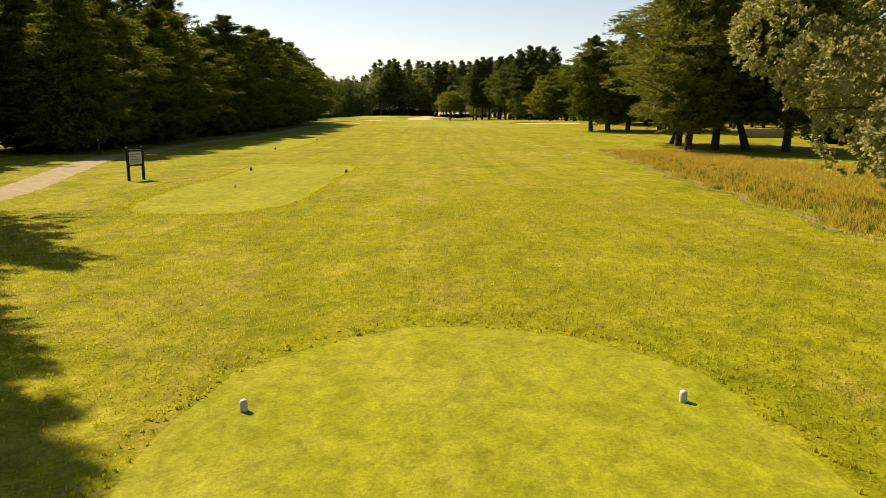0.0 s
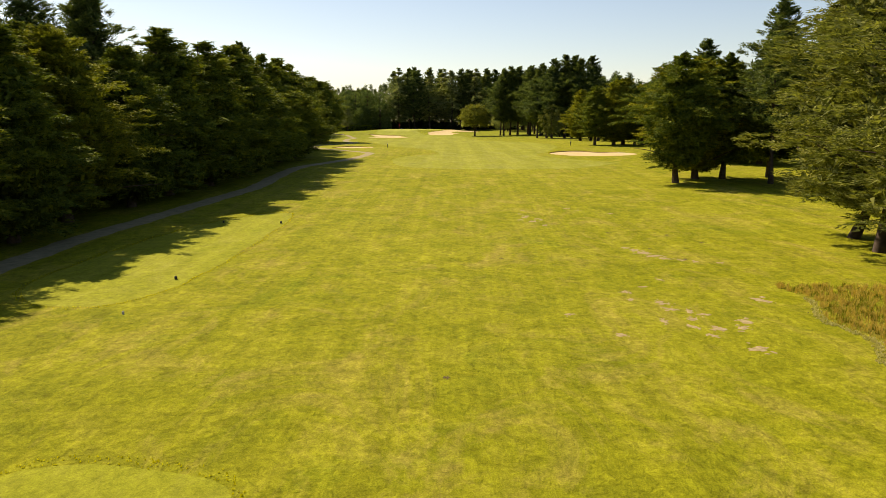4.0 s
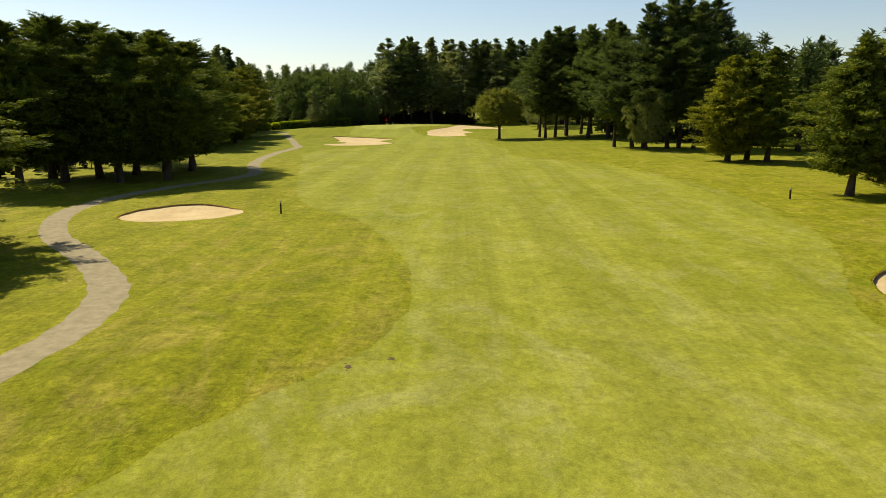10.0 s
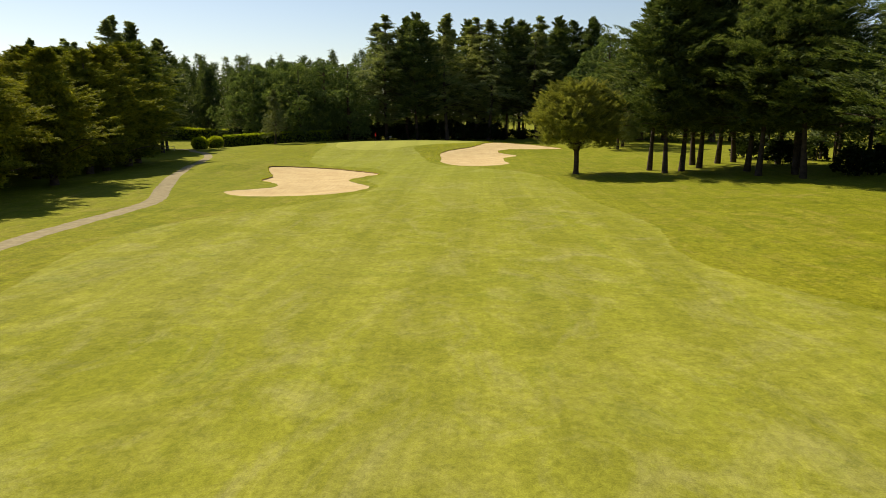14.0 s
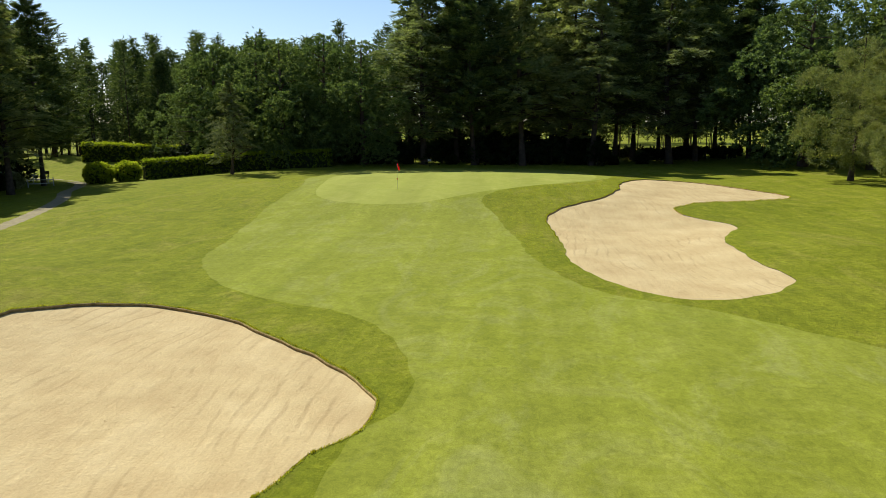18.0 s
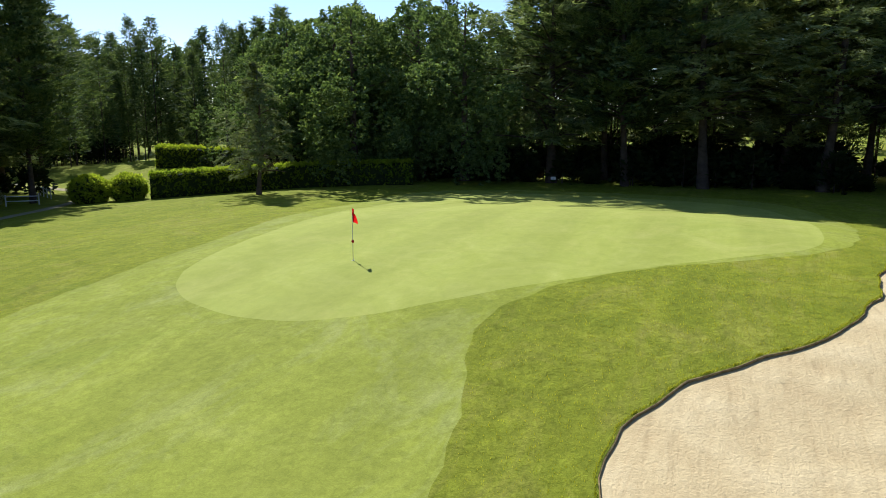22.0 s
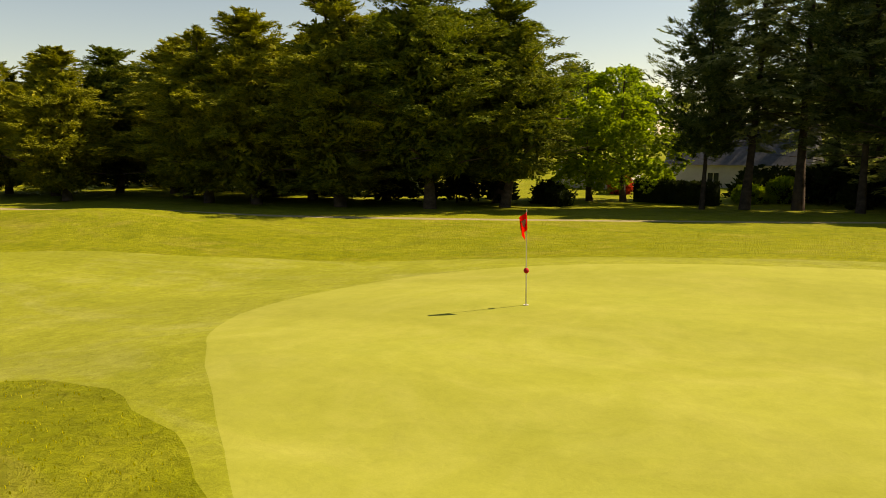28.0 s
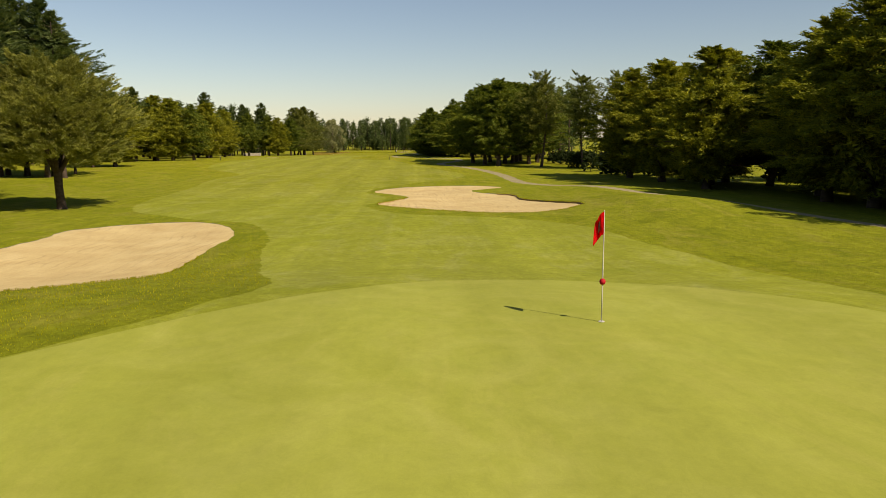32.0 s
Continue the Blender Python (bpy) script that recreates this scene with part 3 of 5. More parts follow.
def forked_trunk(rng, h, foot, most, trunk_r, fork):
    """A short stem that parts into rising limbs at the height foot."""
    tv, tf = [], []
    tube(tv, tf, [np.array([0, 0, -0.25]), np.array([0.05, 0, 0.4]), np.array([0.1, 0.05, foot * 0.6]), np.array([0.08, 0.1, foot])], [trunk_r * 1.5, trunk_r * 1.05, trunk_r * 0.95, trunk_r], 10)
    for k in range(fork):
        turn = 6.28 * k / fork + rng.uniform(-0.3, 0.3)
        d = np.array([math.cos(turn), math.sin(turn), 0]) * most * rng.uniform(0.45, 0.75)
        tube(tv, tf, [np.array([0.08, 0.1, foot * 0.93]) + d * q + np.array([0, 0, h * 0.5 * q ** 0.8]) for q in (0, 0.3, 0.65, 1)], [trunk_r * 0.6, trunk_r * 0.42, trunk_r * 0.28, 0.04], 7)
    return tv, tf


def tree(name, seed, h, mat, bark, profile, clear, boughs, clumps, count, length, width, label, category="tree",
         trunk_r=0.22, rise=0.1, spread_out=0.6, flat=0.7, core=0.0, limbs=10, thick=0.55, lean=0.3, scatter=1.0, layered=0.75, lobes=None, rough=0.16, needle=True):
    """A tree of height h at the origin. profile(t): the crown's radius from its foot (0) to its top (1); clear: the bare trunk's share.
    lobes: (number, radius) of rounded foliage pads in place of single boughs."""
    rng = np.random.default_rng(seed)
    root = tagged(new(name), label, category)
    root.empty_display_size = 0.5
    tv, tf = trunk_mesh(rng, h * 0.96, trunk_r, limbs, lean, profile(0.3) * 0.9, clear + 0.05)
    most = max(profile(u / 10) for u in range(11))
    array_part("trunk", tv, tf, bark, root, "", True)
    h0 = h * clear
    want = lobes[0] if lobes else boughs
    t = rng.uniform(0, 1, want * 4)
    keep = rng.uniform(0, 1, len(t)) < np.array([0.15 + profile(v) / most for v in t])
    t = t[keep][:want]
    a = rng.uniform(0, 2 * math.pi, len(t))
    ph = rng.uniform(0, 6.28, 3)
    wave = 1 + rough * (np.sin(2 * a + ph[0] + 5 * t) + 0.7 * np.sin(3 * a + ph[1] - 8 * t) + 0.6 * np.sin(13 * t + a + ph[2]))
    rad = np.array([profile(v) for v in t]) * rng.uniform(0.74, 1.12, len(t)) * wave
    out = np.stack([np.cos(a), np.sin(a), np.full(len(t), rise)], 1)
    out[:, 2] += rng.normal(0, 0.12, len(t)) + (t > 0.9) * 0.8
    tip = np.stack([np.cos(a) * rad, np.sin(a) * rad, h0 + (h - h0) * t * 0.97], 1)
    if lobes:
        each = boughs * clumps // lobes[0]
        size = lobes[1] * rng.uniform(0.65, 1.25, (len(t), 1))
        mid = tip - np.stack([np.cos(a), np.sin(a), t * 0.8], 1) * size * 0.8
        d = rng.normal(0, 1, (len(t), each, 3)) + out[:, None, :] * 0.6 + np.array([0, 0, 0.4])
        d /= np.linalg.norm(d, axis=2)[:, :, None]
        pts = mid[:, None, :] + d * (size[:, None, :] * rng.uniform(0.8, 1.02, (len(t), each, 1)))
        dirs = d.reshape(-1, 3)
    else:
        along = rng.uniform(0, 1, (len(t), clumps)) ** 0.7 * thick
        pts = tip[:, None, :] - out[:, None, :] * (along * np.maximum(rad, 0.3)[:, None])[:, :, None]
        jit = (0.1 * most * 0.6 + 0.12) * scatter
        fade = (0.35 + 0.65 * np.minimum(1, rad / most * 1.6))[:, None, None]
        pts = pts + rng.normal(0, 1, pts.shape) * np.array([jit, jit, jit * layered]) * fade
        dirs = np.repeat(out, clumps, 0)
    foliage = needles if needle else leaves
    v, f = foliage(rng, pts.reshape(-1, 3), dirs, count, length, width, spread_out, flat)
    if core:
        n = 420
        ti = rng.uniform(0.04, 0.74, n)
        ai = rng.uniform(0, 6.28, n)
        ri = np.array([profile(q) for q in ti]) * min(core, 0.62) * np.sqrt(rng.uniform(0.05, 1, n))
        ci = np.stack([np.cos(ai) * ri, np.sin(ai) * ri, h0 + (h - h0) * ti * 0.95], 1)
        v2, f2 = foliage(rng, ci, rng.normal(0, 0.6, (n, 3)), 10, length * 1.3, width * 1.5, 0.6, 1.0)
        f = np.concatenate([f, f2 + len(v)])
        v = np.concatenate([v, v2])
    array_part("crown", v, f, mat, root)
    return root


def fir(name, seed, h, mat, bark, profile, clear, label, boughs=110, sprays=7, count=30, spray=0.9, taper=0.24, length=0.2, width=0.06, rise=0.35, droop=0.3, wide=0.3,
        thick=0.05, storeys=0, tilt=0.4, rough=0.14, inner=0.35, trunk_r=0.24, heart=500, heart_size=0.35, limbs=14, lift=0.0, lean=0.25, fork=0, hollow=0.0):
    """A conifer of height h at the origin whose crown is built bough by bough. Each bough rises from the stem, droops at its tip and carries pointed
    sprays of needles, dense enough to shade what hangs below. profile(t): the crown's radius from its foot (0) to its top (1)."""
    rng = np.random.default_rng(seed)
    root = tagged(new(name), label, "tree")
    root.empty_display_size = 0.5
    tv, tf = trunk_mesh(rng, h * 0.96, trunk_r, limbs, lean, profile(0.3) * 0.9, clear + 0.02)
    h0, most = h * clear, max(profile(u / 10) for u in range(11))
    if fork:
        tv, tf = forked_trunk(rng, h, h * clear * 0.72, most, trunk_r, fork)
    array_part("trunk", tv, tf, bark, root, "", True)
    t = rng.uniform(0, 1, boughs * 4)
    t = t[rng.uniform(0, 1, len(t)) < np.array([0.5 + 0.5 * profile(v) / most + 0.5 * (v > 0.8) for v in t])][:boughs]
    if storeys:
        t = np.clip((np.floor(t * storeys) + 0.5) / storeys + rng.normal(0, 0.35 / storeys, len(t)), 0.005, 0.985)
    n = len(t)
    a = np.arange(n) * 2.39996 + rng.normal(0, 0.4, n)
    ph = rng.uniform(0, 6.28, 3)
    wave = 1 + rough * (np.sin(2 * a + ph[0] + 5 * t) + 0.7 * np.sin(3 * a + ph[1] - 8 * t) + 0.6 * np.sin(13 * t + a + ph[2]))
    rad = np.array([profile(v) for v in t]) * rng.uniform(0.78, 1.1, n) * wave
    slope = rise + rng.normal(0, 0.13, n) + np.clip(t - 0.75, 0, 1) * 1.6
    s = 1 - (1 - inner) * rng.uniform(0, 1, (n, sprays)) ** 1.2
    s[:, 0] = 1
    r = rad[:, None]
    half = wide * r * np.sqrt(np.clip(1.02 - s, 0, 1)) + 0.04
    off = rng.uniform(-1, 1, (n, sprays)) * half
    ca, sa = np.cos(a)[:, None], np.sin(a)[:, None]
    pz = h0 + (h * 0.97 - h0) * t[:, None] + r * (slope[:, None] * s - droop * s ** 2 - (rise - droop) * 0.6) + rng.normal(0, 1, s.shape) * thick
    tip = np.stack([ca * r * s - sa * off, sa * r * s + ca * off, np.maximum(pz, h0 * 0.75 + 0.1)], 2).reshape(-1, 3)
    fan = np.clip(off / half, -1, 1) * 0.8
    axis = np.stack([ca - sa * fan, sa + ca * fan, slope[:, None] - 2 * droop * s + lift + rng.normal(0, 0.15, s.shape)], 2).reshape(-1, 3)
    axis /= np.linalg.norm(axis, axis=1)[:, None]
    size = spray * rng.uniform(0.6, 1.3, (len(tip), 1)) * np.repeat(0.45 + 0.55 * np.minimum(1, rad / most * 1.6), sprays)[:, None]
    m = len(tip) * count
    ax, at, sz = np.repeat(axis, count, 0), np.repeat(tip, count, 0), np.repeat(size, count, 0)
    across = np.cross(ax, np.array([0, 0, 1.0]) + rng.normal(0, 0.25, (len(tip), 1, 3)).repeat(count, 1).reshape(-1, 3))
    across /= np.linalg.norm(across, axis=1)[:, None] + 1e-9
    u, v = rng.uniform(0, 1, (m, 1)) ** 0.8, rng.uniform(-1, 1, (m, 1))
    base = at - ax * u * sz + across * v * taper * sz * (0.15 + u) + rng.normal(0, 0.045, (m, 3)) * sz
    d = ax + across * (v * 0.8 + rng.normal(0, 0.35, (m, 1))) + rng.normal(0, 0.22, (m, 3))
    d /= np.linalg.norm(d, axis=1)[:, None]
    side = np.cross(d, np.array([0, 0, 1.0]) + rng.normal(0, tilt, (m, 3)))
    side /= np.linalg.norm(side, axis=1)[:, None] + 1e-9
    ln, w = length * rng.uniform(0.6, 1.35, (m, 1)), width * rng.uniform(0.7, 1.3, (m, 1)) * 0.5
    vs = np.stack([base - side * w, base + side * w, base + d * ln], 1).reshape(-1, 3)
    fs = np.arange(len(vs)).reshape(-1, 3)
    if heart:
        ti, ai = rng.uniform(0.03 + hollow, 0.85, heart), rng.uniform(0, 6.28, heart)
        ri = np.array([profile(q) for q in ti]) * 0.56 * np.sqrt(rng.uniform(0.02, 1, heart))
        ci = np.stack([np.cos(ai) * ri, np.sin(ai) * ri, h0 + (h - h0) * ti * 0.95], 1)
        v2, f2 = needles(rng, ci, rng.normal(0, 0.6, (heart, 3)), 16, heart_size, heart_size * 0.5, 0.6, 1.0)
        fs, vs = np.concatenate([fs, f2 + len(vs)]), np.concatenate([vs, v2])
    array_part("crown", vs, fs, mat, root)
    return root


def cone(r, top=0.08, belly=0.25, power=1.5):
    return lambda t: r * (min(1, 0.55 + t / belly * 0.45) if t < belly else (top + (1 - top) * (1 - ((t - belly) / (1 - belly)) ** power)))


def dome(r, power=2.2):
    return lambda t: r * max(0.06, (1 - abs(2 * t - 0.85) ** power / 1.75)) if t < 0.99 else r * 0.05


PROTO, NATURAL = {}, {}


def grow(kind, h, copies):
    PROTO[kind], NATURAL[kind] = copies, h


L_CYP = "dense dark green cypress with layered boughs on the grass"
grow("cypress", 13, [fir("cypress_tree", 10 + k, 13, CYPRESS_LEAF, BARK, cone(4.4 + 0.2 * k, 0.05, 0.22 + 0.05 * k, (1.35, 1.7, 1.5, 1.9)[k]), 0.13, L_CYP, 150, 8, 46, 1.1, 0.26, 0.2, 0.07,
                         rise=0.5, droop=0.3, wide=0.36, thick=0.12, tilt=0.75, heart=900, rough=0.12) for k in range(4)])
grow("full_cypress", 13, [fir("cypress_tree", 20 + k, 13, CYPRESS_LEAF, BARK, cone(4.5, 0.1, 0.1 + 0.05 * k, (2.3, 1.8, 2.0)[k]), 0.045, L_CYP, 190, 8, 44, 1.1, 0.26, 0.2, 0.07,
                             rise=0.48, droop=0.32, wide=0.36, thick=0.12, tilt=0.75, heart=1500, rough=0.1) for k in range(3)])
grow("round_cypress", 13, [fir("cypress_tree", 25 + k, 13, CYPRESS_LEAF, BARK, cone(4.7, 0.14, 0.3, (2.6, 2.1, 2.3)[k]), 0.13, "dense dark round-headed cypress on short bare trunks", 200, 8, 46, 1.1, 0.26, 0.2, 0.07,
                              rise=0.55, droop=0.28, wide=0.36, thick=0.12, tilt=0.75, heart=1300, rough=0.085, limbs=24) for k in range(3)])
grow("gold", 12, [fir("golden_cypress_tree", 30 + k, 12, GOLD_LEAF, BARK, cone(4.4, 0.1, 0.28, (1.7, 2.2, 1.9)[k]), 0.07, "yellow-tipped golden green cypress on the grass", 170, 8, 46, 1.05, 0.26, 0.2, 0.07,
                      rise=0.58, droop=0.28, wide=0.36, thick=0.12, tilt=0.75, heart=1000, rough=0.085) for k in range(3)])
grow("pine", 19, [fir("pine_tree", 50 + k, 19, PINE_LEAF, PINE_BARK, cone(3.6 + 0.4 * k, 0.05, 0.24, 1.4), 0.29 - 0.035 * k, "tall dark pine with a bare lower trunk and tufted crown", 180, 6, 48, 0.75, 0.5, 0.22, 0.055,
                      rise=0.42, droop=0.12, wide=0.34, thick=0.14, storeys=16, tilt=0.9, rough=0.22, heart=420, trunk_r=0.15, limbs=44, lift=0.45, lean=0.4) for k in range(4)])
# brighter, warmer copy of the pine needles, with sunlight put into the colour
SUNLIT_PINE_LEAF = leaf_material("sunlit_pine_needles", (0.032, 0.042, 0.012), (0.11, 0.126, 0.032), (0.3, 0.3, 0.075), 0.32)
grow("low_pine", 15, [fir("pine_tree", 55 + k, 15, SUNLIT_PINE_LEAF, PINE_BARK, cone(4.9, 0.08, 0.3, 1.6), 0.11, "broad dark pine with light on its drooping needle sprays", 180, 7, 46, 0.9, 0.42, 0.22, 0.055,
                          rise=0.35, droop=0.25, wide=0.36, thick=0.14, storeys=13, tilt=0.9, rough=0.2, heart=700, trunk_r=0.19, limbs=40, lift=0.2, lean=0.6) for k in range(3)])
grow("bare_pine", 15, [fir("pine_tree", 65 + k, 15, SUNLIT_PINE_LEAF, PINE_BARK, dome(4.3, 2.4), 0.34, "light green pine with a tall bare leaning trunk", 120, 7, 46, 0.85, 0.46, 0.22, 0.055,
                           rise=0.5, droop=0.2, wide=0.36, thick=0.16, tilt=0.9, rough=0.2, heart=300, trunk_r=0.2, limbs=26, lift=0.3, lean=0.9) for k in range(2)])
grow("pale_pine", 19, [fir("pine_tree", 60 + k, 19, PALE_PINE_LEAF, PINE_BARK, cone(3.8 + 0.4 * k, 0.05, 0.24, 1.3), 0.2 - 0.08 * k, "tall grey-green pine with light catching its drooping sprays", 120, 6, 46, 0.9, 0.42, 0.26, 0.05,
                           rise=0.2, droop=0.3, wide=0.3, thick=0.12, storeys=14, tilt=0.8, rough=0.22, heart=160, trunk_r=0.2, limbs=44, lift=0.1, lean=0.4) for k in range(3)])
grow("oak", 16, [tree("oak_tree", 70 + k, 16, OAK_LEAF, BARK, dome(5.9 + 0.4 * k), 0.05, 190, 18, 13, 0.21, 0.15, "broad leafy green oak at the wood's edge",
                      core=0.6, trunk_r=0.35, rise=0.2, spread_out=0.9, flat=1.0, limbs=14, lobes=(64, 1.6), needle=False) for k in range(2)])
grow("soft", 15, [tree("soft_pine_tree", 80 + k, 15, GREY_LEAF, PINE_BARK, dome(4.6 + 0.5 * k, 2.6), 0.13, 190, 16, 15, 0.32, 0.055, "soft grey-green pine with fine needles",
                       trunk_r=0.24, rise=0.45, spread_out=0.55, flat=1.0, limbs=20, lobes=(90, 0.85), core=0.5) for k in range(2)])
grow("lime", 12, [tree("broadleaf_tree", 90, 12, LIME_LEAF, BARK, dome(4.3), 0.14, 170, 15, 8, 0.25, 0.17, "bright fresh green broadleaf tree with forked trunks",
                       trunk_r=0.2, rise=0.2, spread_out=0.9, flat=1.0, limbs=18, lobes=(44, 1.2), needle=False)])
# shrubs coloured near black, with the shade under the trees in their colour
grow("shrub", 2, [tree("shrub", 95 + k, 2, SHRUB_SHADE_LEAF, BARK, dome(1.25), 0.02, 60, 8, 5, 0.3, 0.16, "dark leafy shrub under the trees", "shrub",
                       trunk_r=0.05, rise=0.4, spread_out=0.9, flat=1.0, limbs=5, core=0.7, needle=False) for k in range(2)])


def umbrella(t):
    return 6.0 * (0.72 + t if t < 0.28 else math.sqrt(max(0.01, 1 - ((t - 0.28) / 0.73) ** 2)))


def drop(m_scale, x, y, turn, sink=0.0):
    return pose(x, y, height(x, y) - sink, 0, 0, turn) @ Matrix.Diagonal((*m_scale, 1))


def plant(kind, x, y, h=None, wide=1.0, group="", label=""):
    """Stands one of the grown trees, or a copy of it, at a place, at its own height and turn."""
    k = (int(abs(x) * 7.3) + int(abs(y) * 3.1)) % len(PROTO[kind])
    s = (h or NATURAL[kind]) / NATURAL[kind]
    m = drop((s * wide, s * wide, s), x, y, (x * 57 + y * 31) % 360)
    ob = copy_thing(PROTO[kind][k], m)
    if group:
        ob["group"] = group
    if label:
        ob["label"] = label
    return ob


for x, y, h, w in [(-11.2, 9.35, 12, 0.75), (-15.9, 17.9, 13, 0.8), (-14.8, 13.9, 12.5, 0.75)]:
    plant("pine", x, y, h, w, "pines beside the back tee")
plant("pine", -66.3, 316, 19, 1.15, "pines by the gate")
# the cypress row between the track and the left wood
for x, y, h in [(-24.6, 47, 12), (-25, 54, 13), (-24, 61, 12.5), (-24.8, 68, 13), (-23.8, 75, 12.5), (-24.6, 82, 13.5), (-23.6, 89, 13), (-23.6, 97, 13.5), (-24.2, 104, 13),
                (-24.4, 112, 13.6), (-24.4, 120.5, 13.8), (-24.6, 129, 13.6), (-28.7, 135, 13), (-29.5, 144, 13.5), (-30.3, 154, 13)]:
    plant("gold" if int(y) % 4 == 0 and y < 100 else "full_cypress", x + (0.9 if y > 80 else 0), y, h * (1.0 if y > 80 else 0.93), 1.4 if y > 80 else 1.25, "cypress row")
for x, y, h in [(-27.5, 108.2, 12), (-28, 116.3, 12.5), (-28, 124.8, 12.5), (-29.5, 132, 11), (-27.5, 100.5, 12), (-27.5, 93, 12)]:
    plant("full_cypress", x, y, h, 1.3, "cypress row")
for k in range(11):
    plant("full_cypress", -31.5 + 1.2 * math.sin(k * 2.1), 44 + 7.6 * k, 12.5 + 0.8 * math.sin(k * 3.7), 1.3, "cypress row")
for x, y, h in [(-30.3, 189.4, 14.4), (-31.6, 199.8, 14.8), (-34, 187, 14.5), (-41, 182, 15), (-39.5, 187, 16), (-38, 191, 16), (-36, 195, 15.5), (-34.3, 199, 16), (-33.4, 205, 15), (-43, 191, 16), (-40, 199, 15),
                (-45.6, 243, 14), (-46.5, 252, 14), (-50, 249, 14), (-53.5, 253, 15), (-46.6, 264, 14), (-55, 260, 15), (-53.5, 272, 15), (-51, 283, 16), (-52, 291, 16.5), (-54, 298, 17), (-59, 302, 16), (-50, 257, 14), (-50.5, 278, 15), (-57, 266, 15), (-59, 278, 15), (-60, 290, 16), (-64, 299, 15), (-57, 284, 15)]:
    plant("gold" if 240 < y < 297 and int(y) % 5 else "round_cypress", x, y, h * (1.02 if y > 288 else 0.98), 1.22, "cypress clump")
for x, y, h in [(21.8, 93, 12.7), (28, 97.5, 13), (34, 100, 14), (29.8, 173, 12.5), (38.3, 173.5, 12), (41, 177, 13), (44.5, 171, 13),
                (36, 209, 14), (37.3, 206, 14), (28.7, 239.3, 14)]:
    plant("cypress", x, y, h * 0.98, 1.16, "cypresses beside the fairway")
plant("pine", 38, 133, 18, 1.6, "pines beside the fairway")
for x, y, h in [(41.5, 150, 14), (44, 142, 14), (42, 128, 13), (41, 119, 13)]:
    plant("full_cypress", x, y, h, 1.3, "cypresses beside the fairway")
plant("pine", 31, 92.8, 17.6, 1.5, "pines beside the fairway")
plant("pine", 36.5, 95, 17, 1.5, "pines beside the fairway")
plant("pine", 46, 163, 17, 1.5, "pines beside the fairway")
for x, y, h in [(35.3, 142, 13.4), (35.6, 124, 12.6), (37.5, 131.5, 12), (33, 207.3, 12), (25.2, 97.5, 11.5), (46, 166, 13), (34, 174, 12.5), (36.5, 176.5, 13), (41.5, 182, 12)]:
    plant("gold", x, y, h * 1.07, 1.2, "cypresses beside the fairway")
# pines: right of the tees, right of the fairway, behind the green, by the gate, over the left row
for x, y, h in [(21.9, 59.5, 15), (19.9, 51.6, 14), (23.2, 54.5, 15), (25.7, 54, 15), (27.2, 50.8, 15), (22.8, 63.7, 14)]:
    plant("low_pine", x, y, h * 1.22, 1.1, "pines beside the tees")
for x, y, h in [(26, 240.5, 19.2), (29.7, 235.5, 21.5), (33.4, 235, 22.6), (35.8, 237, 22.6), (37, 233, 21.5), (41.5, 239, 22.6), (17.7, 281, 20.3), (18.6, 277.3, 21.5), (20.9, 278.7, 22.6), (24.4, 286, 22.6), (23.9, 281.7, 22.6),
                (28.2, 288, 22.6), (31, 290, 22.6), (27.8, 276.7, 22.6), (27, 271.3, 21.5), (30.5, 268.4, 22.6), (36, 288, 22.6), (35.6, 281, 22.6), (31.6, 272.9, 22.6)]:
    plant("pine", x, y, h * 1.08, 1.5, "pines beside the fairway")
for x, y, h in [(-24.5, 366, 25.7), (-9.9, 365, 25.7), (12, 370, 25.7), (4.6, 375, 25.7), (8, 379, 25.7), (10, 389, 25.7), (14, 388, 24.6), (18, 386, 25.7), (22, 383, 25.7), (-27.5, 372, 24.6), (-20, 371, 25.7), (-15.9, 380, 25.7),
                (-11, 385, 25.7), (-3, 371, 25.7), (-17, 365, 25.7), (0, 366, 24.6), (17, 375, 25.7), (26, 378, 25.7), (-5, 378, 25.7)]:
    plant("pale_pine" if int(x) % 3 == 0 else "pine", x, y, h * 1.16, 1.45, "pines behind the green")
for x, y, h in [(-67.7, 319, 21.3), (-68.6, 322.8, 22.4), (-67, 327, 21.3), (-69.8, 332, 22.4), (-64.6, 331, 19), (-68.4, 342, 20.2), (-78, 351, 20.2), (-75, 338, 21.3)]:
    plant("pine" if int(y) % 3 == 0 else "pale_pine", x, y, h * 1.15, 1.35, "pines by the gate")
for x, y, h in [(-32, 34, 18), (-33, 42, 18), (-34, 51, 18), (-33.5, 60, 17), (-34, 70, 18), (-32.5, 88, 19), (-34, 81, 18), (-34, 140, 18), (-36, 150, 18)]:
    plant("pine", x, y, h, 1.3, "pines over the left track")
for x, y, h in [(-80, 328, 19), (-84, 334, 20), (-79, 341, 19), (-87, 343, 20), (-83, 350, 18), (-92, 336, 20), (-86, 325, 17)]:
    plant("pine" if int(y) % 3 == 0 else "pale_pine", x, y, h * 1.15, 1.35, "pines by the gate")
for x, y, h in [(-57, 368, 17), (-49.8, 367, 17.5), (-44.5, 361, 16), (-39.5, 367, 17), (-33.5, 365, 16), (38, 352, 17), (46, 345, 17), (27, 359, 18), (33, 353, 18.5), (52, 350, 17.5)]:
    plant("oak", x, y, h * (1.3 if x > 0 else 1.12), 1.2)
for x, y, h in [(23.6, 338, 15), (24, 327.5, 15), (21.6, 320, 13), (29, 231, 10)]:
    plant("soft", x, y, h)
